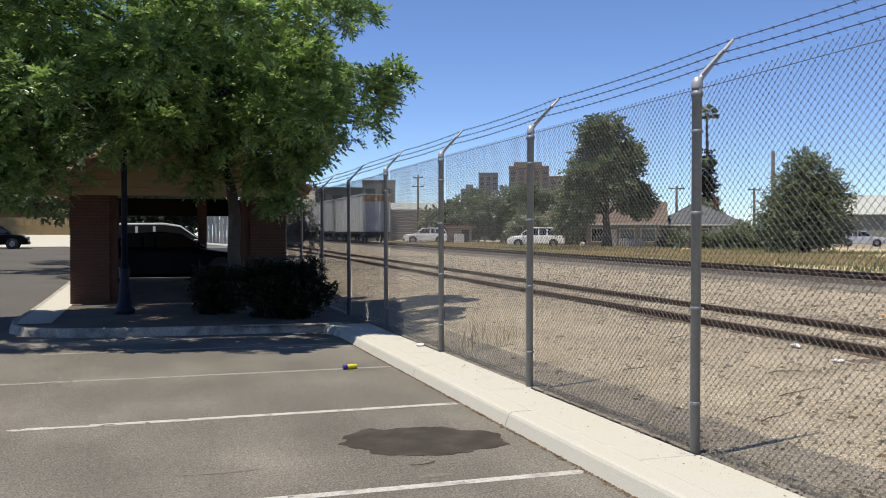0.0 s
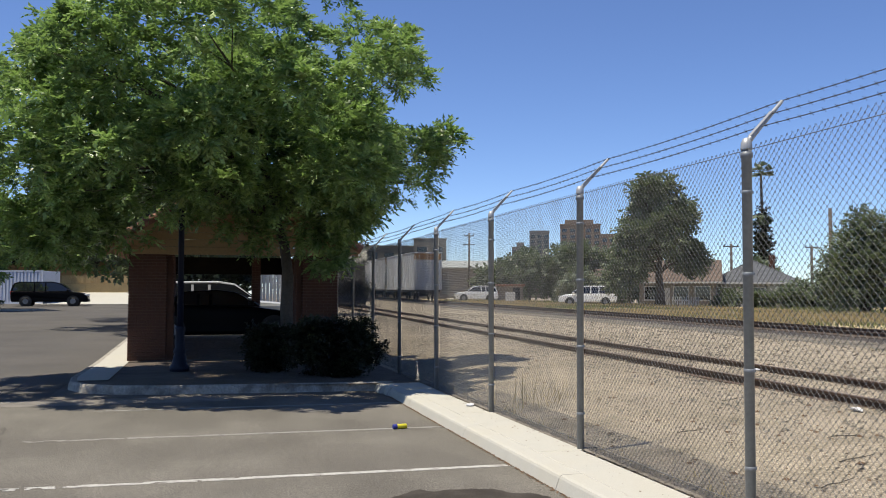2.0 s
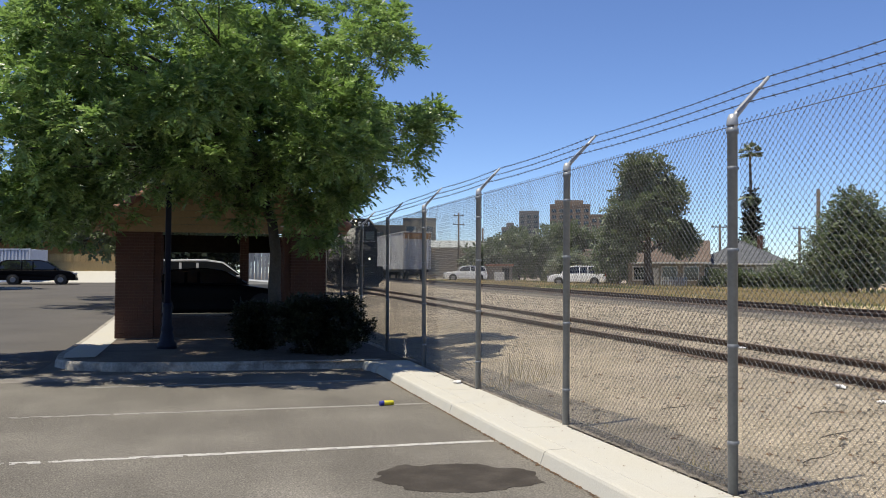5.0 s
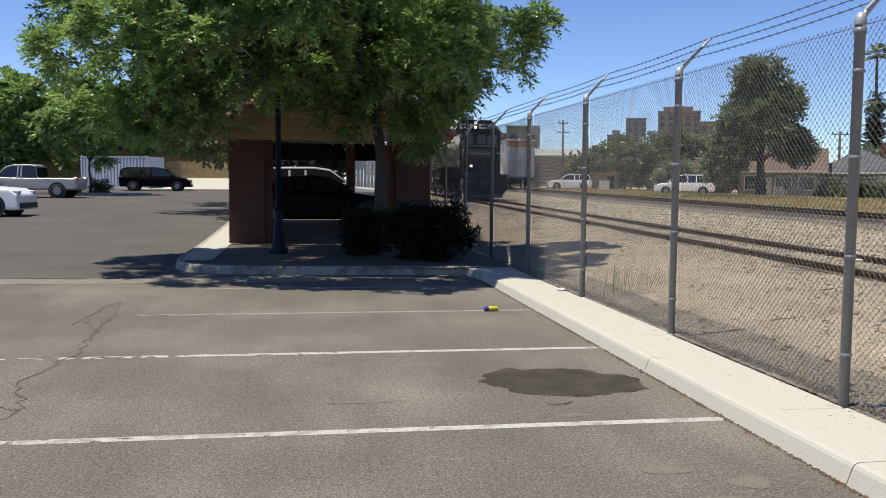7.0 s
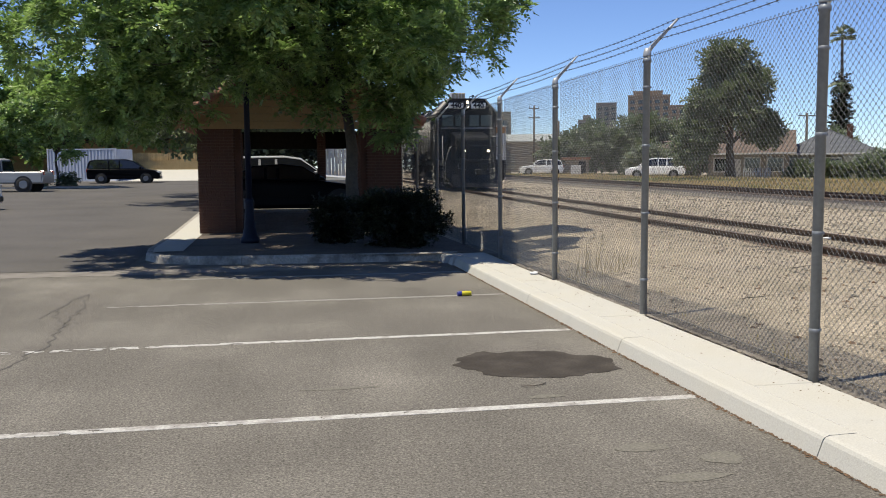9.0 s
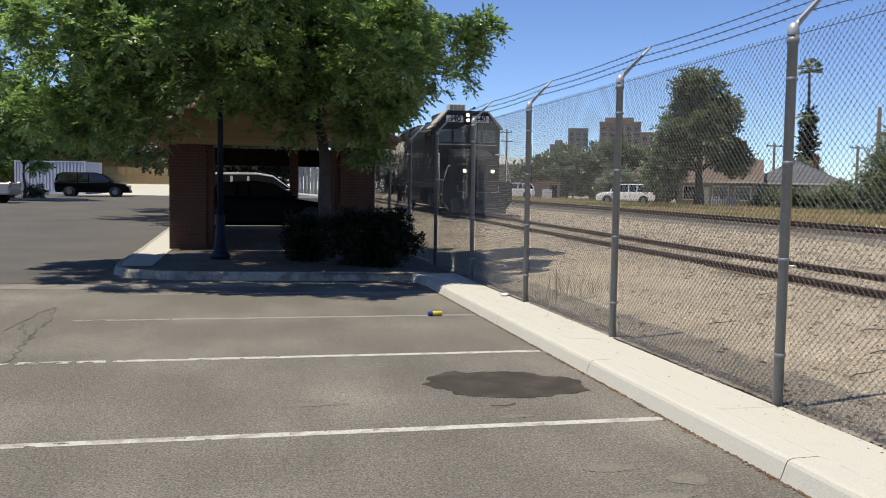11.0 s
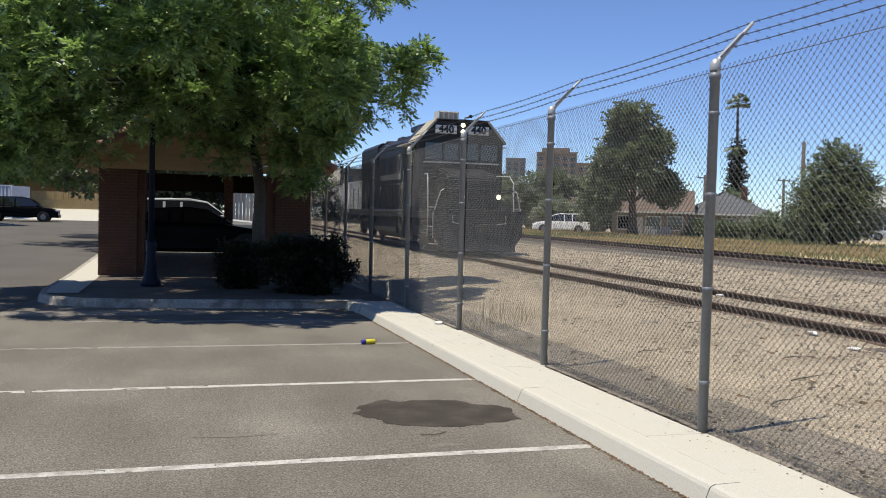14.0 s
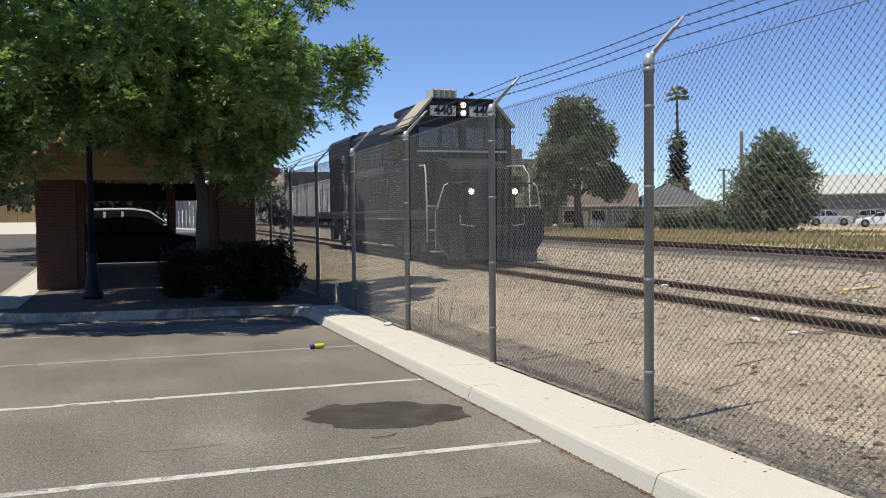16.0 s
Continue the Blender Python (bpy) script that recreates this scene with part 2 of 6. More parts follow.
M["bark"] = shader("grey_bark", (0.077, 0.0644, 0.0511), 0.95, vary=0.35, fine=25, coarse=4, bump=0.8)
# wide dark-to-light range paints sunlit sprays and shaded gaps into the crown
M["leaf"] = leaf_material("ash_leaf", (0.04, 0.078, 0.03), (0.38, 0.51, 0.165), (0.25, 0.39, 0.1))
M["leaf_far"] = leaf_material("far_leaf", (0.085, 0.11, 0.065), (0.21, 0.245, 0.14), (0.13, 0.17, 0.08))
# near-black greens: deep shade is put into the leaf colour
M["leaf_bush"] = leaf_material("shade_dark_leaf", (0.014, 0.018, 0.01), (0.034, 0.042, 0.018), (0.02, 0.026, 0.012))
M["leaf_blossom"] = leaf_material("pale_blossom", (0.12, 0.17, 0.09), (0.36, 0.38, 0.3), (0.18, 0.2, 0.12))
M["grass_dry"] = leaf_material("dry_grass", (0.32, 0.25, 0.12), (0.5, 0.41, 0.22), (0.4, 0.32, 0.16))
M["grass_green"] = leaf_material("green_weeds", (0.09, 0.12, 0.045), (0.22, 0.24, 0.1), (0.18, 0.21, 0.08))
M["verge"] = shader("straw_covered_soil", (0.4, 0.31, 0.17), 0.95, vary=0.3, fine=9, coarse=0.25, bump=0.6, tint=(0.3, 0.24, 0.13), tint_amount=0.8)
M["black"] = shader("black_locomotive_paint", (0.012, 0.0125, 0.015), 0.45, vary=0.3, fine=14, coarse=1.2, bump=0.04, tint=(0.024, 0.023, 0.022), tint_amount=0.7, specular=0.35)
M["grime"] = shader("grimy_running_gear", (0.0245, 0.0224, 0.021), 0.8, vary=0.4, fine=20, coarse=3, bump=0.3)
M["white"] = shader("weathered_white_paint", (0.506, 0.506, 0.492), 0.5, vary=0.08, fine=20, coarse=2, bump=0.04)
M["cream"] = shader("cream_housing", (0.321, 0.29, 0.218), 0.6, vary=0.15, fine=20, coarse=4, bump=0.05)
M["board"] = plain("number_board", (0.712, 0.712, 0.684), 0.4)
M["ink"] = plain("black_ink", (0.01, 0.01, 0.012), 0.6)
M["glow"] = plain("lit_lamp", (1.0, 0.84, 0.58), emit=2.2)
M["glass"] = plain("tinted_glass", (0.012, 0.014, 0.017), 0.05, specular=0.8)
M["tyre"] = shader("tyre_rubber", (0.02, 0.02, 0.02), 0.85)
M["alloy"] = plain("alloy_rim", (0.245, 0.245, 0.259), 0.4, 0.8)
M["car_black"] = plain("black_car_paint", (0.003, 0.003, 0.004), 0.3, specular=0.05)
M["car_white"] = plain("white_car_paint", (0.712, 0.722, 0.731), 0.2)
M["car_silver"] = plain("silver_car_paint", (0.434, 0.448, 0.469), 0.25, 0.15)
M["car_grey"] = plain("grey_car_paint", (0.26, 0.265, 0.265), 0.4, 0.2)
M["red_lens"] = plain("red_lens", (0.245, 0.014, 0.0105), 0.2)
M["lens"] = plain("clear_lens", (0.42, 0.434, 0.455), 0.1)
M["container"] = shader("pale_blue_white_steel", (0.436, 0.464, 0.534), 0.5, vary=0.1, fine=8, coarse=0.8, bump=0.05)
M["timber"] = shader("yellow_timber", (0.42, 0.3, 0.14), 0.8, vary=0.2, fine=15, coarse=1, bump=0.2, random=0.15)
M["boxcar"] = shader("grey_white_boxcar_paint", (0.5, 0.5, 0.49), 0.6, vary=0.2, fine=6, coarse=0.6, bump=0.05)
M["orange"] = shader("faded_orange_paint", (0.311, 0.155, 0.0518), 0.6)
M["shingle_brown"] = shader("brown_shingle", (0.098, 0.07, 0.0546), 0.9, vary=0.25, fine=6, coarse=0.8, bump=0.5)
M["shingle_grey"] = shader("blue_grey_shingle", (0.07, 0.0735, 0.0826), 0.9, vary=0.25, fine=6, coarse=0.8, bump=0.5)
M["stucco"] = shader("beige_stucco", (0.233, 0.207, 0.166), 0.9, vary=0.12, fine=8, coarse=0.6, bump=0.2)
M["stucco_grey"] = shader("grey_green_wall", (0.2, 0.205, 0.175), 0.9, vary=0.12, fine=8, coarse=0.6, bump=0.2)
M["metal_roof"] = shader("pale_metal_roof", (0.33, 0.345, 0.32), 0.6, vary=0.1, fine=4, coarse=0.5, bump=0.05)
M["tower_grey"] = shader("grey_concrete_tower", (0.176, 0.171, 0.166), 0.9, vary=0.1, fine=0.5, coarse=0.05, bump=0.0)
M["tower_brown"] = shader("brown_concrete_tower", (0.186, 0.14, 0.108), 0.9, vary=0.1, fine=0.5, coarse=0.05, bump=0.0)
M["pole"] = shader("weathered_pole", (0.0826, 0.0673, 0.057), 0.9, vary=0.25)
M["yellow"] = plain("yellow_label", (0.525, 0.462, 0.021), 0.4)
M["blue"] = plain("blue_plastic", (0.021, 0.028, 0.21), 0.4)
# timber darkened to carry the shade under the carport roof
M["shaded_timber"] = shader("shade_dark_timber", (0.02, 0.016, 0.012), 0.9, vary=0.3, fine=12, coarse=2, bump=0.2, specular=0.1)
M["soil"] = shader("dry_planting_soil", (0.085, 0.066, 0.05), 0.95, vary=0.5, fine=20, coarse=2, bump=0.7)


# ---- ground ----
def ground_z(x, y):
    """Height of the bare ground."""
    start = 17 + 5.5 * sm(-7, -3, x)
    lot = 0.9 * max(0.0, min(y, 75) - start) / (75 - start)
    if x < 3.4:
        return lot
    bed = rail_z(y) - 0.13
    t = sm(3.6, 7.4, x)
    dirt = 0.1 * (1 - t) + bed * t + max(0.0, min(y, 75) - 17) * 0.006 * (1 - t)
    u = sm(10.5, 17.0, x)
    far = dirt * (1 - u) + (bed - 0.02) * u
    w = sm(24, 62, x)
    return far * (1 - w) + 0.5 * w


def rough_z(x, y):
    """The same with ruts and small mounds."""
    z = ground_z(x, y)
    if 4.0 < x < 17 and -5 < y < 60:
        z += 0.035 * noise.noise((x * 0.9, y * 0.55, 0.0)) * sm(4.0, 5.0, x) + 0.015 * noise.noise((x * 3.1, y * 2.3, 4.0))
    return z


def sheet(name, xs, ys, zf, material, label, category):
    bm = bmesh.new()
    grid = [[bm.verts.new((x, y, zf(x, y))) for x in xs] for y in ys]
    for j in range(len(ys) - 1):
        for i in range(len(xs) - 1):
            f = bm.faces.new((grid[j][i], grid[j][i + 1], grid[j + 1][i + 1], grid[j + 1][i]))
            f.smooth = True
    ob = part(name, bm, material)
    return tagged(ob, label, category, kind="structure")


GX = [-900, -300, -120, -60, -30, -12, -6, 0, 3.3, 3.45, 3.7, 3.95] + [4.2 + 0.3 * k for k in range(60)] + [22.5, 24, 26, 29, 32, 38, 45, 70, 120, 300, 900]
GY = [-400, -60, -10] + [0.4 * k for k in range(3, 90)] + [38, 41, 45, 50, 60, 75, 95, 110, 200, 500, 1500]
sheet("ground", GX, GY, lambda x, y: rough_z(x, y) - (0.04 if x < 3.4 else 0), M["dirt"], "pale gravelly dirt with ruts beside the railway", "ground")
sheet("parking_lot", [-90, -60, -30, -12, -6, -3, 0, 3.3], [-25, -5, 0, 5, 10, 17, 20, 25, 30, 40, 50, 60, 75, 110], ground_z, M["asphalt"], "worn sun-bleached grey asphalt parking lot", "pavement")
M["asphalt_lane"] = shader("newer_asphalt", (0.0826, 0.077, 0.0714), 0.9, vary=0.3, fine=30, coarse=0.4, bump=0.4, bump_scale=80, tint=(0.0777, 0.0714, 0.0658), tint_amount=0.6, specular=0.2)
sheet("drive_lane", [-90, -60, -30, -12, -6, -2.56], [16.0, 17, 20, 25, 30, 40, 50, 60, 74.4], lambda x, y: ground_z(x, y) + 0.006, M["asphalt_lane"], "darker newer asphalt drive lane past the island", "pavement")
sheet("verge", [22.6, 24, 26, 28, 30, 33, 36, 40, 45, 52, 62], [-10] + [4 * k for k in range(0, 32)], lambda x, y: rough_z(x, y) + 0.03 + 0.05 * noise.noise((x * 0.3, y * 0.3, 1)), M["verge"], "straw-coloured dry grass verge beyond the tracks", "ground")

# kerb and walk along the fence, cast in lengths with open joints
JOINTS = [-6.0, -1.45, 1.6, 4.6, 7.67, 10.7, 13.75, 15.3]
walkway = tagged(new("pavement"), "pale concrete kerb and narrow walk below the fence", "kerb", kind="structure")
for a, b in zip(JOINTS, JOINTS[1:]):
    bm = bmesh.new()
    prism(bm, [(3.035, -0.06), (3.045, 0.0), (3.082, 0.1), (3.096, 0.12), (3.125, 0.13), (3.3, 0.133), (3.3, -0.06)], "y", a + 0.004, b - 0.004)
    part("kerb_stone", bm, M["concrete"], walkway)
SLABS = [-6.0, -3.4, -0.3, 2.72, 5.75, 8.8, 11.85, 14.9]
for a, b in zip(SLABS, SLABS[1:]):
    part("slab", boxed(3.303, 3.79 + 0.03 * math.sin(a), a + 0.005, b - 0.005, -0.06, 0.135, bevel=0.006), M["concrete"], walkway)
# stepped end of the kerb where it meets the island
for k, (y0, y1, x0) in enumerate(((15.3, 15.62, 3.0), (15.66, 16.25, 2.93), (14.905, 16.25, 3.303))):
    if k < 2:
        bm = bmesh.new()
        prism(bm, [(x0, -0.05), (x0 + 0.02, 0.02), (x0 + 0.06, 0.115), (x0 + 0.1, 0.13), (3.3, 0.133), (3.3, -0.05)], "y", y0, y1)
        part("kerb_stone", bm, M["concrete"], walkway)
    else:
        part("slab", boxed(x0, 3.78, y0, y1, -0.05, 0.135, bevel=0.006), M["concrete"], walkway)

# planting island: kerb ring, soil, concrete strip
ISLAND = [(3.78, 16.0), (3.78, 34), (-2.55, 34), (-2.52, 18.6), (-2.42, 17.6), (-2.1, 16.95), (-1.5, 16.55), (-0.6, 16.35), (1.2, 16.2), (3.3, 16.12)]
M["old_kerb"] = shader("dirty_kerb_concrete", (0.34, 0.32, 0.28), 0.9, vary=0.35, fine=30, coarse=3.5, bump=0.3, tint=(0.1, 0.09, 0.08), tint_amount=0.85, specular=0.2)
island = tagged(new("planting_island"), "shaded planting island with a chipped concrete kerb", "kerb", kind="structure")
bm = bmesh.new()
outer = [(-2.54, 31.0)] + ISLAND[3:]
for (ax, ay), (bx, by) in zip(outer, outer[1:]):
    d = Vector((bx - ax, by - ay)).normalized()
    nrm = Vector((-d.y, d.x))
    steps = max(1, int(math.dist((ax, ay), (bx, by)) / 1.5))
    for s in range(steps):
        p0 = Vector((ax, ay)).lerp(Vector((bx, by)), s / steps) + d * 0.004
        p1 = Vector((ax, ay)).lerp(Vector((bx, by)), (s + 1) / steps) - d * 0.004
        g0, g1 = ground_z(*p0), ground_z(*p1)
        w = 0.15
        quad = [(p0, g0), (p1, g1)]
        lo = [bm.verts.new((*p, g - 0.05)) for p, g in quad]
        md = [bm.verts.new((*(p + nrm * 0.02), g + 0.11)) for p, g in quad]
        tp = [bm.verts.new((*(p + nrm * 0.05), g + 0.15)) for p, g in quad]
        bk = [bm.verts.new((*(p + nrm * w), g + 0.15)) for p, g in quad]
        bt = [bm.verts.new((*(p + nrm * w), g - 0.05)) for p, g in quad]
        for r0, r1 in ((lo, md), (md, tp), (tp, bk), (bk, bt)):
            bm.faces.new((r0[0], r0[1], r1[1], r1[0]))
        for i in (0, 1):
            bm.faces.new((lo[i], md[i], tp[i], bk[i], bt[i]))
bmesh.ops.recalc_face_normals(bm, faces=bm.faces[:])
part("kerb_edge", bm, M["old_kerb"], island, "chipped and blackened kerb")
bm = bmesh.new()
rows = [[bm.verts.new((x, y, ground_z(0, y) + 0.135)) for x in (x0, 3.78)] for y, x0 in ((16.08, 2.6), (16.2, 1.5), (16.42, -0.3), (16.62, -1.35), (17.0, -1.92), (17.65, -2.26), (18.6, -2.37), (22.2, -2.38))]
for a, b in zip(rows, rows[1:]):
    bm.faces.new((a[0], a[1], b[1], b[0]))
part("soil_bed", bm, M["soil"], island)
bm = bmesh.new()
vs = [[bm.verts.new((x, y, ground_z(x, y) + dz)) for x in (-2.38, -1.74)] for y, dz in ((17.75, 0.148), (22.2, 0.148), (31, 0.148))]
for a, b in zip(vs, vs[1:]):
    bm.faces.new((a[0], a[1], b[1], b[0]))
part("side_strip", bm, M["concrete"], island)
bm = bmesh.new()
prism(bm, [(22.2, -0.05), (22.2, 0.142), (22.7, 0.16), (23.6, 0.34), (24.2, 0.54), (24.5, 0.55), (24.5, -0.05)], "x", -1.74, 3.78)
part("soil_bank", bm, M["soil"], island, "bare brown soil bank")
bm = bmesh.new()
prism(bm, [(24.503, -0.05), (24.503, 0.4), (34.0, 0.42), (34.0, -0.05)], "x", -1.74, 3.78)
part("carport_slab", bm, M["asphalt"], island)

# stall lines, stain, gutter, cracks
for y, x0 in ((6.05, -2.9), (8.87, -2.9), (11.6, -2.2), (14.33, -1.6)):
    bm = bmesh.new()
    rng = random.Random(int(y * 100))
    for k in range(5):
        v0 = y - 0.05 + k * 0.02
        x, start = x0 + 0.05 * k * rng.random(), None
        while x < 3.01:
            keep = min(1.0, (0.48 if y < 7 else 0.36 if y < 10 else 0.42) + 0.12 * (x + 2.9) + 0.7 * noise.noise((x * 9.0, (y + k * 0.02) * 14.0, 5.0)))
            on = keep > 0.52
            if on and start is None:
                start = x
            if start is not None and (not on or x > 2.97):
                box(bm, start, x + 0.02, v0, v0 + 0.0201, -0.002, 0.0022 + 0.0001 * k)
                start = None
            x += 0.03
    tagged(part("stall_line", bm, M["line"] if y < 10 else M["line_worn"]), "worn white painted parking stall line", "marking", kind="structure")


def blot(cx, cy, rx, ry, seed, z, material, name, label):
    """A flat irregular patch on the paving."""
    bm = bmesh.new()
    ring = []
    for k in range(72):
        a = k * math.tau / 72
        r = 1 + 0.28 * noise.noise((math.cos(a) * 1.4 + seed, math.sin(a) * 1.4, seed)) + 0.1 * noise.noise((math.cos(a) * 6 + seed, math.sin(a) * 6, 3.0))
        ring.append(bm.verts.new((cx + rx * r * math.cos(a), cy + ry * r * math.sin(a), ground_z(cx, cy) + z)))
    bm.faces.new(ring)
    tagged(part(name, bm, material), label, "marking", kind="structure")


blot(1.85, 7.62, 0.26, 0.3, 6.1, 0.0034, M["asphalt_wet"], "oil_stain", "dark oil stain soaked into the asphalt")
blot(2.2, 7.35, 0.68, 0.5, 2.3, 0.003, M["asphalt_wet"], "oil_stain", "dark oil stain soaked into the asphalt")
M["faded"] = shader("bleached_patch", (0.155, 0.14, 0.122), 0.95, vary=0.4, fine=60, coarse=3, bump=0.4)
M["pale_patch"] = shader("bleached_asphalt", (0.15, 0.141, 0.119), 0.95, vary=0.4, fine=60, coarse=14, bump=0.45, bump_scale=48, tint=(0.113, 0.106, 0.092), tint_amount=0.9, specular=0.1)
for x, y, rx, ry, sd in ((2.15, 5.0, 0.17, 0.08, 1.2), (2.52, 4.72, 0.14, 0.1, 3.7), (2.2, 4.45, 0.22, 0.06, 5.1), (1.95, 6.28, 0.16, 0.045, 7.3), (0.5, 6.85, 0.3, 0.035, 8.8)):
    blot(x, y, rx, ry, sd, 0.0026, M["pale_patch"], "pale_patch", "small bleached patch on the asphalt")
sheet("gutter", [-30, -12, -6, -3.2, -1.2, 0.4], [15.15, 15.95], lambda x, y: 0.004 - 0.0005 * (y - 15), M["faded"], "pale concrete drainage gutter across the lot", "pavement")
M["crack"] = plain("crack_shadow", (0.06, 0.055, 0.048), 0.95)


def crack(pts, w, seed):
    rng = random.Random(seed)
    bm = bmesh.new()
    line = []
    for (ax, ay), (bx, by) in zip(pts, pts[1:]):
        for k in range(8):
            line.append((ax + (bx - ax) * k / 8 + rng.uniform(-0.05, 0.05), ay + (by - ay) * k / 8 + rng.uniform(-0.06, 0.06)))
    rows = [(bm.verts.new((x - w * rng.uniform(0.1, 0.4), y, 0.003)), bm.verts.new((x + w * rng.uniform(0.1, 0.4), y, 0.003))) for x, y in line]
    for a, b in zip(rows, rows[1:]):
        bm.faces.new((a[0], a[1], b[1], b[0]))
    tagged(part("crack", bm, M["crack"]), "dark crack wandering through the asphalt", "crack", kind="structure")


crack([(-2.3, 6.3), (-2.05, 6.9), (-2.35, 7.9), (-2.2, 9.2), (-2.3, 10.4), (-2.35, 11.6), (-2.55, 12.9), (-2.7, FAR)], 0.035, 1)
crack([(-2.2, 10.2), (-2.5, 10.9), (-2.6, 11.6)], 0.025, 2)
crack([(-2.05, 6.9), (-2.4, 7.1), (-2.9, 6.6)], 0.03, 3)

# strip of dirt and leaf scraps in the kerb's gutter line, and under the fabric
rng = random.Random(4)
def scatter(name, count, place, size, material, label, flat=0.6):
    """Many loose bits as one mesh of small lumps."""
    verts, faces = [], []
    for _ in range(count):
        x, y, z = place()
        s = size() 
        b = len(verts)
        a = rng.uniform(0, 6.28)
        for k in range(4):
            r = s * rng.uniform(0.6, 1.1)
            verts.append((x + r * math.cos(a + k * 1.57), y + r * math.sin(a + k * 1.57), z + rng.uniform(-0.1, 0.25) * s))
        verts.append((x + rng.uniform(-0.3, 0.3) * s, y + rng.uniform(-0.3, 0.3) * s, z + s * flat * rng.uniform(0.7, 1.2)))
        for k in range(4):
            faces.append((b + k, b + (k + 1) % 4, b + 4))
    me = bpy.data.meshes.new(name)
    me.from_pydata(verts, [], faces)
    ob = part(name, me, material)
    return tagged(ob, label, name.replace("_", " "), kind="stuff")


def on_dirt():
    y = 3 + 26 * rng.random() ** 1.6
    x = 4.0 + 9.0 * rng.random() ** 1.2
    return x, y, rough_z(x, y)


scatter("loose_stones", 26000, on_dirt, lambda: 0.006 + 0.02 * rng.random() ** 3, M["stone"], "scattered small stones on the dirt")
M["scrap"] = shader("dead_leaf_scraps", (0.105, 0.063, 0.035), 0.95, vary=0.4)
M["pebble_dark"] = shader("dark_pebble", (0.091, 0.0735, 0.056), 0.95, vary=0.4, fine=9, coarse=1.3, bump=0.3)
M["pebble_pale"] = shader("pale_pebble", (0.35, 0.308, 0.238), 0.95, vary=0.3, fine=9, coarse=1.3, bump=0.3)
scatter("loose_stones", 9000, on_dirt, lambda: 0.006 + 0.028 * rng.random() ** 5, M["pebble_dark"], "dark clods and pebbles on the dirt")
scatter("loose_stones", 9000, on_dirt, lambda: 0.006 + 0.016 * rng.random() ** 3, M["pebble_pale"], "pale pebbles on the dirt")
scatter("loose_stones", 9000, lambda: (lambda x, y: (x, y, rough_z(x, y)))(rng.uniform(10.4, 17.6), 6 + 45 * rng.random() ** 1.3), lambda: 0.015 + 0.05 * rng.random() ** 3, M["pebble_dark"], "dark gravel between the two tracks")
scatter("loose_stones", 9000, lambda: (lambda x, y: (x, y, rough_z(x, y)))(rng.uniform(10.4, 17.6), 6 + 45 * rng.random() ** 1.3), lambda: 0.015 + 0.05 * rng.random() ** 3, M["pebble_pale"], "pale gravel between the two tracks")
scatter("leaf_litter", 1500, lambda: (lambda x, y: (x, y, rough_z(x, y)))(4.2 + 7 * rng.random(), 4 + 20 * rng.random() ** 1.4), lambda: 0.012 + 0.05 * rng.random() ** 4, M["scrap"], "dry brown leaf litter and clods on the dirt", 0.4)
scatter("leaf_litter", 2600, lambda: (3.046 - abs(rng.gauss(0, 0.018)), 2.5 + 12.7 * rng.random(), 0.003), lambda: 0.004 + 0.015 * rng.random() ** 3, M["scrap"], "brown leaf scraps along the kerb foot", 0.4)
scatter("loose_stones", 6500, lambda: (FX + 0.02 + abs(rng.gauss(0, 0.09)), 2 + 16 * rng.random(), 0.125), lambda: 0.014 + 0.022 * rng.random() ** 2, M["ballast"], "crushed stones along the fence foot")
scatter("leaf_litter", 260, lambda: (3.3 + 0.5 * rng.random() ** 0.4, 3 + 12 * rng.random(), 0.136), lambda: 0.004 + 0.01 * rng.random() ** 3, M["scrap"], "dead leaf scraps on the concrete walk", 0.4)
scatter("ballast_stones", 9000, lambda: (lambda x, y: (x, y, rough_z(x, y) + 0.01))(track_x(20) + rng.gauss(0, 1.5), 4 + 40 * rng.random()), lambda: 0.015 + 0.03 * rng.random(), M["ballast"], "thin grey ballast round the near track")
scatter("ballast_stones", 12000, lambda: (lambda y: (lambda x: (x, y, ground_z(x, y) + 0.02))(track_x(y) + FAR + rng.uniform(-3.4, -1.5)))(8 + 60 * rng.random()), lambda: 0.03 + 0.05 * rng.random(), M["ballast"], "grey ballast bank of the far track")
# dark ballast colour stands in for shadow among the far rails and ties
M["shade_bank"] = shader("shade_dark_ballast", (0.0385, 0.0308, 0.0259), 0.95, vary=0.5, fine=16, coarse=1.1, bump=1.0)
bm = bmesh.new()
rows = []
for y in range(-20, 171, 5):
    x = track_x(y) + FAR
    rows.append([bm.verts.new((x + dx, y, ground_z(x, y) + dz)) for dx, dz in ((-2.1, -0.03), (-1.45, 0.1), (1.45, 0.1), (2.4, -0.03))])
for a, b in zip(rows, rows[1:]):
    for i in range(3):
        bm.faces.new((a[i], a[i + 1], b[i + 1], b[i]))
tagged(part("ballast_bank", bm, M["shade_bank"]), "ballast bank under the far track, darkened for the shade of rails and ties", "ballast", kind="structure")

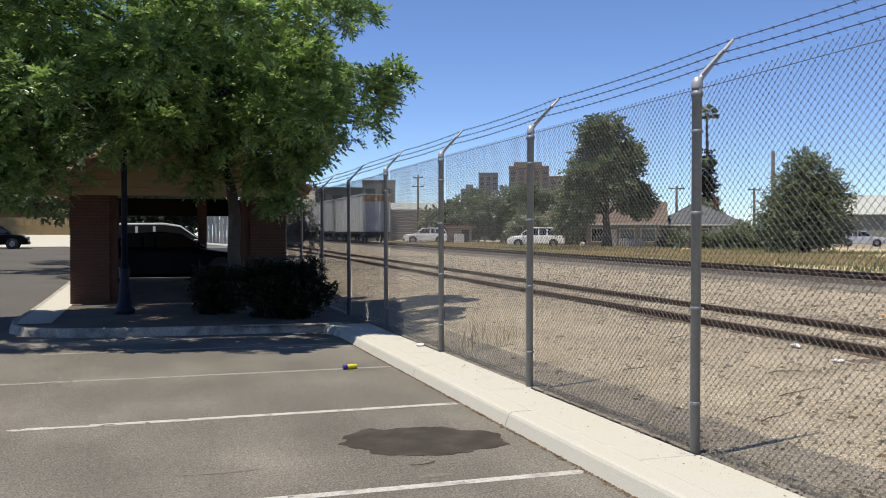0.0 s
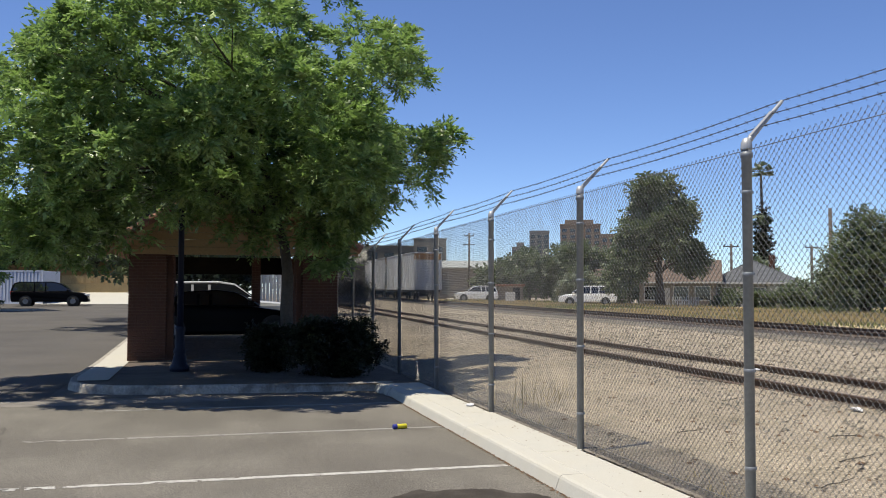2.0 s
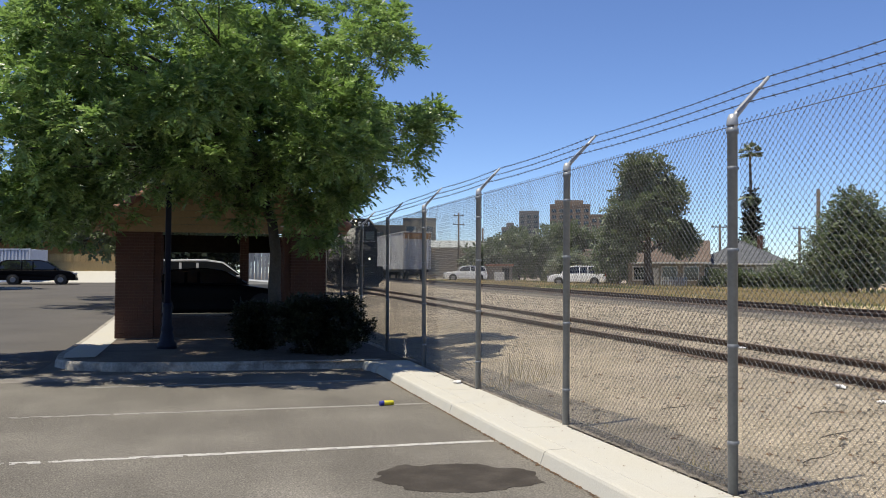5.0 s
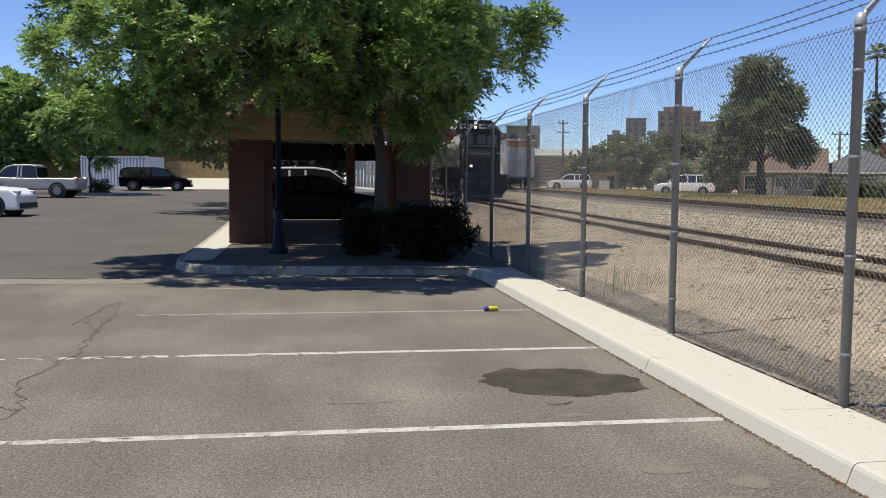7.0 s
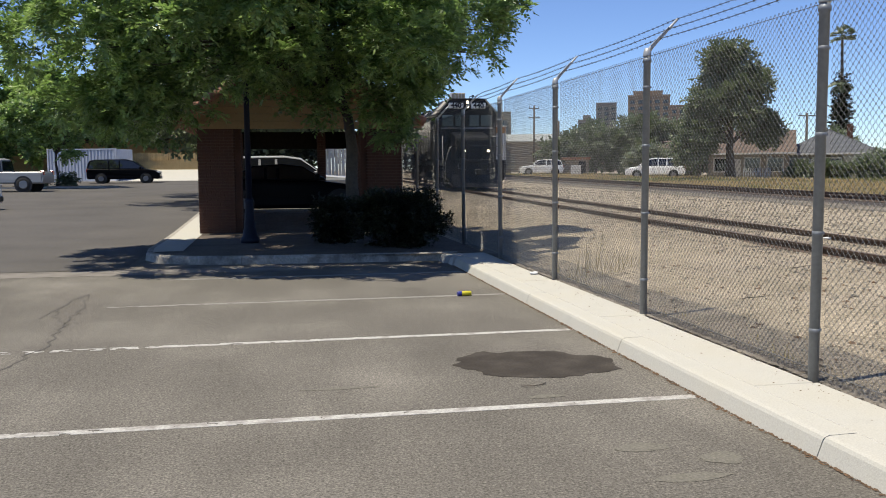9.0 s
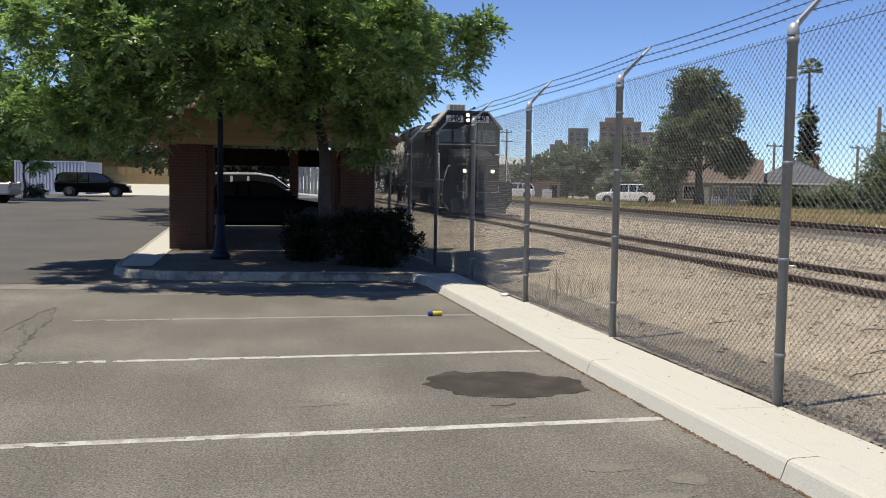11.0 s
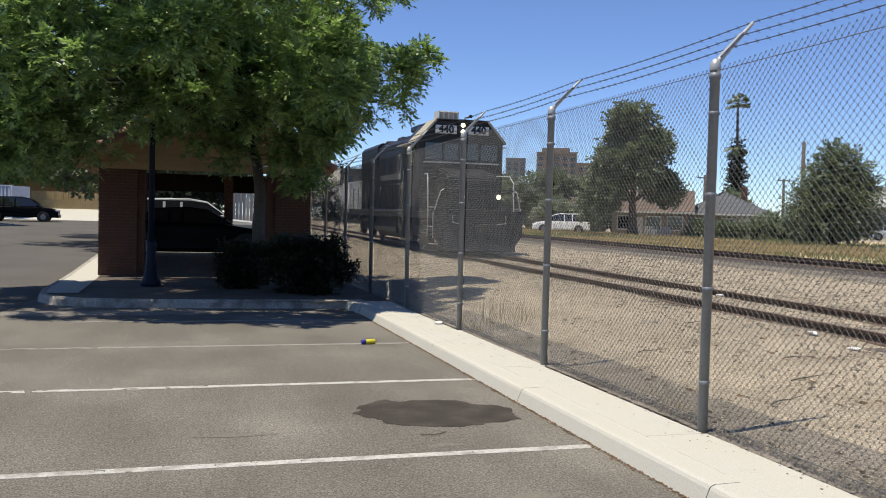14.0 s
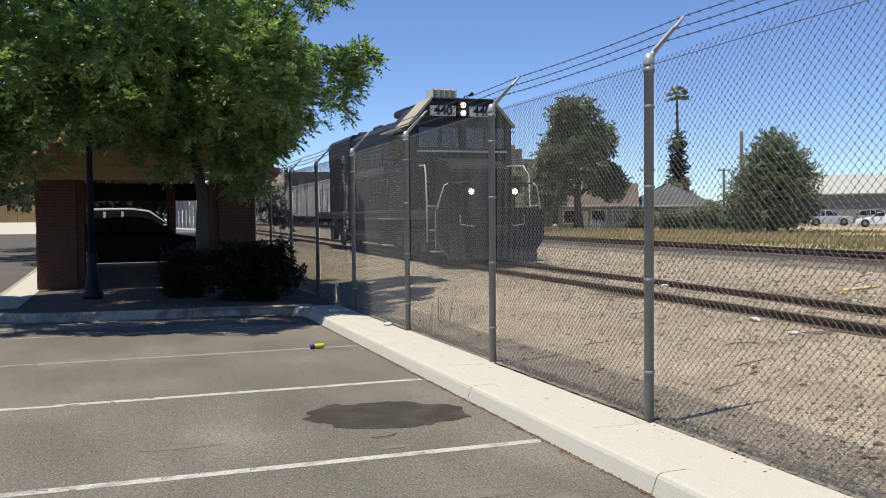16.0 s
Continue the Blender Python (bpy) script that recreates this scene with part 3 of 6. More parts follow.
# ---- railway tracks ----
RAIL = [(-0.07, -0.15), (0.07, -0.15), (0.065, -0.135), (0.012, -0.115), (0.012, -0.04), (0.036, -0.03), (0.036, -0.004), (0.028, 0), (-0.028, 0), (-0.036, -0.004), (-0.036, -0.03), (-0.012, -0.04), (-0.012, -0.115), (-0.065, -0.135)]
for off, lift, label in ((0, 0.0, "rusty little-used siding track set in dirt"), (FAR, 0.11, "raised main line track with rusty rails")):
    track = tagged(new("railway_track"), label, "railway track", kind="structure")
    for g in (-0.753, 0.753):
        bm = bmesh.new()
        rings = []
        for y in range(-20, 171, 10):
            x, z = track_x(y) + off + g, rail_z(y) + lift
            rings.append([bm.verts.new((x + dx, y, z + dz)) for dx, dz in RAIL])
        for r0, r1 in zip(rings, rings[1:]):
            for i in range(len(RAIL)):
                bm.faces.new((r0[i], r1[i], r1[(i + 1) % len(RAIL)], r0[(i + 1) % len(RAIL)]))
        part("rail", bm, M["rail"], track)
    tie = mesh_of(boxed(-1.25, 1.25, -0.11, 0.11, -0.16, 0.0, bevel=0.012), "sleeper")
    tie.materials.append(M["tie"])
    for k in range(150):
        y = 3 + 0.55 * k
        ob = part("sleeper", tie, None, track)
        ob.matrix_basis = pose(track_x(y) + off + 0.03 * math.sin(k * 7.1), y, rail_z(y) + lift - (0.135 if off else 0.142), 0, 0, 0.8 * math.sin(k * 3.3))

# ---- chain-link fence ----
fence = thing("chain_link_fence", pose(0, 0, 0), "grey chain-link fence topped with three barbed wires", "fence")
pole_me = mesh_of(made((lathe, [(0.037, -0.12), (0.037, 2.6), (0.045, 2.605), (0.045, 2.64), (0.037, 2.645), (0.037, 2.69)], (0, 0, 0), 14)), "post")
pole_me.materials.append(M["galv"])
cap_me = mesh_of(made((lathe, [(0.041, 2.66), (0.043, 2.67), (0.04, 2.71), (0.026, 2.745), (0.0, 2.755)], (0, 0, 0), 12)), "cap")
cap_me.materials.append(M["bright_galv"])
bm = bmesh.new()
path_tube(bm, [(0, 0, 2.7), (0.04, 0, 2.755), (0.11, 0, 2.83), (0.2, 0, 2.925), (0.31, 0, 3.045)], [0.024, 0.022, 0.018, 0.016, 0.013], 8)
box(bm, 0.03, 0.3, -0.022, 0.022, 2.765, 2.772)
bmesh.ops.rotate(bm, verts=bm.verts[-8:], cent=(0.03, 0, 2.768), matrix=Matrix.Rotation(radians(-46), 3, "Y"))
arm_me = mesh_of(bm, "barb_arm")
arm_me.materials.append(M["bright_galv"])
band_me = mesh_of(made((lathe, [(0.037, -0.014), (0.0395, -0.012), (0.0395, 0.012), (0.037, 0.014)], (0, 0, 0), 12), (box, 0.03, 0.05, -0.008, 0.008, -0.01, 0.01)), "tie_band")
band_me.materials.append(M["galv"])
POSTS = [5.82 + 3.05 * k for k in range(-3, 15)]
for k, y in enumerate(POSTS):
    g = 0.15 if y < 16 else 0.12 + 0.3 * 0.0155 * (y - 17)
    p = part("post", pole_me, None, fence)
    p.matrix_basis = pose(FX, y, g, 0, 0.25 * math.sin(k * 5.0), 0)
    part("cap", cap_me, None, p)
    a = part("barb_arm", arm_me, None, p, "outward-leaning barbed wire arm")
    a.matrix_basis = pose(0, 0, 0, 0, 0, -4 + 5 * math.sin(k * 2.7))
    for z in (0.35, 1.05, 1.75, 2.35):
        b = part("tie_band", band_me, None, p)
        b.matrix_basis = pose(0, 0, z)


def fabric(y0, y1, pitch, r, name, knuckled):
    """Woven zigzag strands between y0 and y1, as one mesh."""
    verts, faces = [], []
    n = int((y1 - y0) / (pitch * 0.5))
    for s in range(n):
        base = y0 + s * pitch * 0.5
        g = 0.13 if base < 16 else 0.12 + 0.0045 * (base - 17)
        steps = int(2.68 / (pitch * 0.48))
        prev = None
        for k in range(steps + 1):
            z = g + 0.03 + k * pitch * 0.48 * (1 + 0.017 * max(0.0, 5.8 - base))
            side = 1 if (k + s) % 2 else -1
            yy = base + side * pitch * 0.25 + 0.012 * noise.noise((base * 0.7, z * 1.1, 2.0))
            xx = FX + 0.046 + 0.004 * side + 0.02 * noise.noise((base * 0.35, z * 0.5, 7.0)) + (0.03 * noise.noise((base * 1.5, 0, 9.0)) if k < 3 else 0)
            for dz in (-0.11 * pitch, 0.11 * pitch) if knuckled else (0.0,):
                b = len(verts)
                verts += [(xx - r, yy, z + dz), (xx + r * 0.6, yy - r, z + dz), (xx + r * 0.6, yy + r, z + dz)]
                if prev is not None:
                    for i in range(3):
                        faces.append((prev + i, prev + (i + 1) % 3, b + (i + 1) % 3, b + i))
                prev = b
    me = bpy.data.meshes.new(name)
    me.from_pydata(verts, [], faces)
    ob = part(name, me, M["wire"], fence)
    return tagged(ob, kind="stuff")


for y0, y1 in zip(POSTS, POSTS[1:]):
    far = y0 > 22
    fabric(y0 + 0.02, y1 - 0.02, 0.085 if far else 0.06, 0.0023 if far else 0.0019, "chain_link_mesh", 1 < y0 < 14)
bm = bmesh.new()
for z in (0.2, 2.82):
    path_tube(bm, [(FX + 0.045, y, z if y < 16 else z - 0.02) for y in POSTS[1:]], 0.0035, 4)
part("tension_wire", bm, M["wire"], fence)
for f in (0.34, 0.64, 0.96):
    bm = bmesh.new()
    pts = []
    for k, (y0, y1) in enumerate(zip(POSTS[1:], POSTS[2:])):
        for s in range(6):
            t = s / 6
            sag = 0.02 * (1 - (2 * t - 1) ** 2)
            pts.append((FX + 0.03 + 0.3 * f, y0 + (y1 - y0) * t, 0.15 + 2.73 + 0.33 * f - sag - (0.03 if y0 > 15 else 0)))
    path_tube(bm, pts, 0.0036, 5)
    for (ax, ay, az), (bx, by, bz) in zip(pts, pts[1:]):
        if ay > 28:
            continue
        for s in range(4):
            t = (s + 0.5) / 4
            c = Vector((ax + (bx - ax) * t, ay + (by - ay) * t, az + (bz - az) * t))
            for q in ((0.012, 0.006, 0.014), (0.012, -0.006, -0.014)):
                tube(bm, c - Vector(q), c + Vector(q), 0.0022, sides=3, caps=False)
    part("barbed_wire", bm, M["barb"], fence)

# ---- carport ----
carport = thing("carport", pose(0, 0, 0), "brick-pillared carport with tan board gable and tile roof", "carport")


def brickwork(bm, x0, x1, y0, y1, z0, z1):
    """Courses of bricks round a pillar."""
    rng = random.Random(int(x0 * 100 + y0 * 10))
    h, ln, d = 0.076, 0.21, 0.09
    z, c = z0, 0
    while z + h <= z1 + 0.01:
        off = 0.5 * ln if c % 2 else 0.0
        for side in range(4):
            a, b = (x0, x1) if side % 2 == 0 else (y0, y1)
            u = a + (0 if side % 2 == 0 else d) - off
            end = b - (0 if side % 2 == 0 else d)
            start = a + (0 if side % 2 == 0 else d)
            while u < end - 0.01:
                u0, u1 = max(u, start), min(u + ln - 0.012, end)
                if u1 - u0 > 0.02:
                    j = rng.uniform(0, 0.007)
                    if side == 0:
                        box(bm, u0, u1, y0 - j, y0 + d, z, z + h - 0.012)
                    elif side == 2:
                        box(bm, u0, u1, y1 - d, y1 + j, z, z + h - 0.012)
                    elif side == 1:
                        box(bm, x1 - d, x1 + j, u0, u1, z, z + h - 0.012)
                    else:
                        box(bm, x0 - j, x0 + d, u0, u1, z, z + h - 0.012)
                u += ln
        z += h
        c += 1


CX = 0.68
for x0, x1, y0, y1, top in ((-1.8, -0.93, 22.5, 23.3, 2.87), (2.3, 3.17, 22.5, 23.3, 2.87), (-1.8, -0.93, 28.5, 29.1, 2.87), (2.3, 3.17, 28.5, 29.1, 2.87), (1.36, 1.62, 28.6, 28.95, 2.87)):
    g = ground_z(0, y0) + 0.13
    pil = part("pillar", boxed(x0 + 0.02, x1 - 0.02, y0 + 0.02, y1 - 0.02, g - 0.05, top - 0.02), M["mortar"], carport)
    bm = bmesh.new()
    brickwork(bm, x0, x1, y0, y1, g, top)
    tagged(part("brickwork", bm, M["brick"], pil, "red-brown brick courses"), kind="stuff")
    if y0 < 23 and x1 - x0 > 0.5:
        inner = (x1, x1 + 0.16) if x0 < 0 else (x0 - 0.16, x0)
        bm = bmesh.new()
        brickwork(bm, inner[0] + 0.003, inner[1], y0 + 0.06, y1, g, top - 0.1)
        box(bm, inner[0] + 0.02, inner[1] - 0.02, y0 + 0.08, y1 - 0.02, g, top - 0.12)
        tagged(part("pilaster", bm, M["brick"], carport, "narrower brick pilaster"), kind="stuff")
# beams and board gables
part("beam", boxed(-1.75, 3.12, 22.47, 22.62, 2.68, 2.868, bevel=0.008), M["siding"], carport)
# back beam: the shade beneath the roof is in its near-black colour
part("beam", boxed(-1.75, 3.12, 28.95, 29.1, 2.34, 2.868, bevel=0.008), M["shaded_timber"], carport)
for x in (-1.72, 2.96):
    part("beam", boxed(x, x + 0.12, 22.63, 29.0, 2.88, 3.05), M["siding"], carport)
RISE = 0.62
HALF = 2.95
z = 2.875
while z < 2.875 + RISE * (HALF - 0.35):
    half = HALF - 0.35 - (z - 2.875) / RISE - 0.02
    if half > 0.1:
        bm = bmesh.new()
        prism(bm, [(CX - half, z), (CX + half, z), (CX + half - 0.165 / RISE + 0.02, z + 0.165), (CX - half + 0.165 / RISE - 0.02, z + 0.165)] if half > 0.3 else [(CX - half, z), (CX + half, z), (CX, z + 0.1)], "y", 22.5, 22.53)
        part("board", bm, M["siding"], carport)
    z += 0.173
ridge = 2.875 + RISE * (HALF - 0.35) + 0.16
for s in (-1, 1):
    # rake board, deck, tiles
    bm = bmesh.new()
    prism(bm, [(CX, ridge - 0.2), (CX + s * HALF, ridge - 0.2 - RISE * HALF), (CX + s * HALF, ridge - RISE * HALF), (CX, ridge)], "y", 22.1, 22.14)
    part("rake_board", bm, M["siding"], carport)
    bm = bmesh.new()
    prism(bm, [(CX, ridge - 0.06), (CX + s * HALF, ridge - 0.06 - RISE * HALF), (CX + s * HALF, ridge - RISE * HALF), (CX, ridge)], "y", 22.15, 29.6)
    part("roof_deck", bm, M["siding"], carport)
    tile_bm = bmesh.new()
    for k in range(29):
        y = 22.15 + k * 0.262
        for j in range(7):
            t0, t1 = j / 7, (j + 1) / 7 + 0.02
            a = Vector((CX + s * HALF * t0, y, ridge + 0.03 - RISE * HALF * t0))
            b = Vector((CX + s * (HALF * t1 + 0.02), y, ridge + 0.05 - RISE * HALF * t1))
            tube(tile_bm, a, b, 0.1, 0.12, sides=8)
    tagged(part("roof_tiles", tile_bm, M["tile"], carport, "terracotta barrel tiles"), kind="stuff")

# ---- street lamp ----
lamp = thing("lamp_post", pose(-0.53, 19.6, 0.13), "dark navy blue lamp post with fluted base", "lamp post")
part("base", made((lathe, [(0.2, 0), (0.2, 0.1), (0.15, 0.16), (0.13, 0.3), (0.11, 0.34), (0.13, 0.4), (0.1, 0.5), (0.085, 0.85), (0.1, 0.9), (0.075, 0.95)], (0, 0, 0), 16)), M["navy"], lamp)
part("pole", made((tube, (0, 0, 0.95), (0, 0, 5.2), 0.066, 0.05, 14)), M["navy"], lamp)
part("lantern", made((lathe, [(0.06, 5.2), (0.1, 5.25), (0.17, 5.35), (0.2, 5.7), (0.08, 5.85), (0.02, 5.95)], (0, 0, 0), 12)), M["lens"], lamp, "frosted lantern globe")


# ---- trees ----
def leaf_cloud(rs, blobs, count, length, width, droop=0.25):
    """Vertices and faces of leaves sprinkled over a set of (centre, radii) blobs in small sprays."""
    vol = np.array([b[1][0] * b[1][1] * b[1][2] for b in blobs]) ** 0.67
    pick = rs.choice(len(blobs), size=max(1, count // 11), p=vol / vol.sum())
    c = np.array([b[0] for b in blobs])[pick]
    r = np.array([b[1] for b in blobs])[pick]
    d = rs.normal(size=c.shape)
    d /= np.linalg.norm(d, axis=1)[:, None]
    rad = rs.uniform(0.1, 1.0, size=len(c)) ** 0.4
    spot = c + d * r * rad[:, None]
    out = d + np.array([0, 0, 0.25])
    # a spray: a stem with leaflets along it
    stem = out + rs.normal(size=out.shape) * 0.55
    stem[:, 2] -= droop
    stem /= np.linalg.norm(stem, axis=1)[:, None]
    n = 11
    t = np.tile(np.linspace(0, 1, n), len(spot))
    base = np.repeat(spot, n, 0)
    st = np.repeat(stem, n, 0)
    up = np.cross(st, np.cross(st, rs.normal(size=st.shape) * 0.35 + np.array([0, 0, -1.0])))
    up /= np.linalg.norm(up, axis=1)[:, None] + 1e-9
    side = np.cross(st, up)
    sgn = np.where(np.arange(len(t)) % 2 == 0, 1.0, -1.0)[:, None]
    p = base + st * (t * length * 2.6)[:, None] - up * (t ** 2 * length * 0.5)[:, None]
    leaf = st * 0.55 + side * sgn * 0.85 + rs.normal(size=st.shape) * 0.13 - np.array([0, 0, 0.15])
    leaf /= np.linalg.norm(leaf, axis=1)[:, None]
    nrm = up + rs.normal(size=up.shape) * 0.16
    wid = np.cross(leaf, nrm)
    wid /= np.linalg.norm(wid, axis=1)[:, None] + 1e-9
    ln = (length * rs.uniform(0.7, 1.25, size=len(p)))[:, None]
    w = (width * rs.uniform(0.75, 1.2, size=len(p)))[:, None]
    a, b = p, p + leaf * ln
    m = p + leaf * ln * 0.45
    v = np.stack([a, m + wid * w, b, m - wid * w], 1).reshape(-1, 3)
    f = np.arange(len(v)).reshape(-1, 4)
    return v, f


def tuft_cloud(rs, blobs, count, length, width, fronds=7, leaflets=11):
    """Vertices and faces of compound leaves in twig-end tufts, which sit on the upper and outer side of (centre, radii) boughs."""
    vol = np.array([b[1][0] * b[1][1] * b[1][2] for b in blobs]) ** 0.67
    n = max(1, count // (fronds * leaflets))
    pick = rs.choice(len(blobs), size=n, p=vol / vol.sum())
    c = np.array([b[0] for b in blobs])[pick]
    r = np.array([b[1] for b in blobs])[pick]
    middle = np.average(np.array([b[0] for b in blobs]), axis=0, weights=vol)
    away = c - middle
    away /= np.linalg.norm(away, axis=1)[:, None] + 1e-6
    d = rs.normal(size=c.shape) * np.array([1, 1, 0.8]) + away * 0.7 + np.array([0, 0, 0.35])
    d /= np.linalg.norm(d, axis=1)[:, None]
    spot = c + d * r * (rs.uniform(0.35, 1.0, size=n) ** 0.5)[:, None]
    size = rs.uniform(0.7, 1.25, size=n)
    # fronds spread from the twig's end and bend down
    tw = np.repeat(np.arange(n), fronds)
    stem = d[tw] * 0.7 + rs.normal(size=(n * fronds, 3)) * np.array([0.75, 0.75, 0.5]) + np.array([0, 0, 0.22])
    stem /= np.linalg.norm(stem, axis=1)[:, None]
    fr = np.repeat(np.arange(n * fronds), leaflets)
    t = np.tile(np.linspace(0.15, 1, leaflets), n * fronds)
    st = stem[fr]
    sz = size[tw][fr][:, None]
    over = np.cross(st, np.array([0, 0, 1.0]))
    over /= np.linalg.norm(over, axis=1)[:, None] + 1e-6
    up = np.cross(over, st)
    p = spot[tw][fr] + sz * (st * (t * length * 2.7)[:, None] - np.array([0, 0, 1.0]) * (t ** 2 * length * 0.7)[:, None])
    sgn = np.where(np.arange(len(t)) % 2 == 0, 1.0, -1.0)[:, None]
    last = (np.arange(len(t)) % leaflets == leaflets - 1)[:, None]
    sgn = np.where(last, 0.0, sgn)
    leaf = st * 0.65 + over * sgn * 0.8 - np.array([0, 0, 0.2]) + rs.normal(size=st.shape) * 0.2
    leaf /= np.linalg.norm(leaf, axis=1)[:, None]
    nrm = up + rs.normal(size=up.shape) * 0.5
    wid = np.cross(leaf, nrm)
    wid /= np.linalg.norm(wid, axis=1)[:, None] + 1e-9
    ln = sz * (length * rs.uniform(0.75, 1.2, size=len(p)))[:, None]
    w = sz * (width * rs.uniform(0.8, 1.2, size=len(p)))[:, None]
    m = p + leaf * ln * 0.42
    v = np.stack([p, m + wid * w, p + leaf * ln, m - wid * w], 1).reshape(-1, 3)
    return v, np.arange(len(v)).reshape(-1, 4)


def quads(name, v, f):
    me = bpy.data.meshes.new(name)
    me.vertices.add(len(v))
    me.vertices.foreach_set("co", v.astype(np.float32).ravel())
    me.loops.add(f.size)
    me.loops.foreach_set("vertex_index", f.astype(np.int32).ravel())
    me.polygons.add(len(f))
    me.polygons.foreach_set("loop_start", np.arange(0, f.size, f.shape[1], dtype=np.int32))
    me.polygons.foreach_set("loop_total", np.full(len(f), f.shape[1], dtype=np.int32))
    me.update(calc_edges=True)
    return me


def tree(name, base, trunk, blobs, count, length, width, material, label, seed, trunk_r, category="tree", tips=30, tufted=False):
    """A tapered trunk along the points trunk, limbs to the blobs, and a crown of leaf sprays."""
    rs = np.random.RandomState(seed)
    rng = random.Random(seed)
    ob = thing(name, pose(*base), label, category)
    bm = bmesh.new()
    n = len(trunk)
    radii = [trunk_r * (1 - 0.45 * k / (n - 1)) for k in range(n)]
    radii[0] *= 1.3
    path_tube(bm, trunk, radii, 10)
    part("trunk", bm, M["bark"], ob)
    top = Vector(trunk[-1])
    for c, r in blobs[:tips]:
        bm = bmesh.new()
        c = Vector(c)
        mid = top.lerp(c, 0.5) + Vector((rng.uniform(-0.2, 0.2), rng.uniform(-0.2, 0.2), 0.12 * (c - top).length))
        q1 = top.lerp(mid, 0.5) + Vector((0, 0, 0.05))
        path_tube(bm, [top - Vector((0, 0, 0.15)), q1, mid, mid.lerp(c, 0.6), c], [trunk_r * 0.42, trunk_r * 0.33, trunk_r * 0.22, trunk_r * 0.12, trunk_r * 0.05], 6)
        for _ in range(3):
            e = c + Vector([rng.uniform(-0.8, 0.8) * r[i] for i in range(3)])
            path_tube(bm, [mid.lerp(c, 0.5), mid.lerp(e, 0.8), e], [trunk_r * 0.1, trunk_r * 0.06, trunk_r * 0.025], 4)
        part("limb", bm, M["bark"], ob)
    v, f = (tuft_cloud if tufted else leaf_cloud)(rs, blobs, count, length, width)
    tagged(part("crown", quads("crown", v, f), material, ob), kind="stuff")
    return ob


def crown_blobs(seed, centre, radii, count, size, low=-0.8, core=0.25):
    """Blob centres over the shell of an ellipsoid, and some inside it."""
    rng = random.Random(seed)
    out = []
    while len(out) < count:
        d = Vector((rng.gauss(0, 1), rng.gauss(0, 1), rng.gauss(0, 1))).normalized()
        if d.z < low:
            continue
        k = rng.uniform(0.72, 1.0) if rng.random() > core else rng.uniform(0.1, 0.6)
        s = size * rng.uniform(0.7, 1.25)
        out.append(((centre[0] + d.x * radii[0] * k, centre[1] + d.y * radii[1] * k, centre[2] + d.z * radii[2] * k), (s, s, s * 0.75)))
    return out


# the ash tree over the island: base at (1.75, 20)
ash = crown_blobs(5, (-1.45, -1.9, 4.95), (3.95, 4.55, 2.72), 135, 0.59, low=-0.75, core=0.42)
# the inner mass of the crown
ash += [((-1.5, -1.5, 4.4), (2.6, 2.8, 1.0)), ((-3.3, -1.5, 4.6), (1.8, 2.4, 1.1)), ((0.6, -1.2, 4.7), (1.5, 2.0, 1.1)), ((-1.5, -1.2, 5.8), (2.6, 2.6, 1.1)), ((-1.2, -0.6, 3.7), (1.9, 1.6, 0.6)),
        ((-4.3, -2.2, 2.75), (0.8, 0.8, 0.45)), ((-5.2, -2.0, 2.75), (0.7, 0.8, 0.45)), ((-3.6, -2.4, 2.85), (0.6, 0.7, 0.35)),
        ((-3.9, -1.0, 2.65), (0.7, 0.7, 0.5)), ((-3.2, -1.2, 3.0), (0.6, 0.6, 0.45)), ((-4.7, -1.0, 2.5), (0.6, 0.6, 0.4)), ((0.6, -0.6, 2.8), (0.6, 0.6, 0.45)), ((0.9, -0.7, 3.2), (0.6, 0.7, 0.5)), ((0.6, -0.9, 2.5), (0.5, 0.5, 0.35)), ((0.95, -0.4, 2.5), (0.4, 0.5, 0.35)), ((-1.0, -1.0, 2.9), (0.6, 0.5, 0.5)), ((0.0, -1.0, 3.0), (0.6, 0.5, 0.4))]
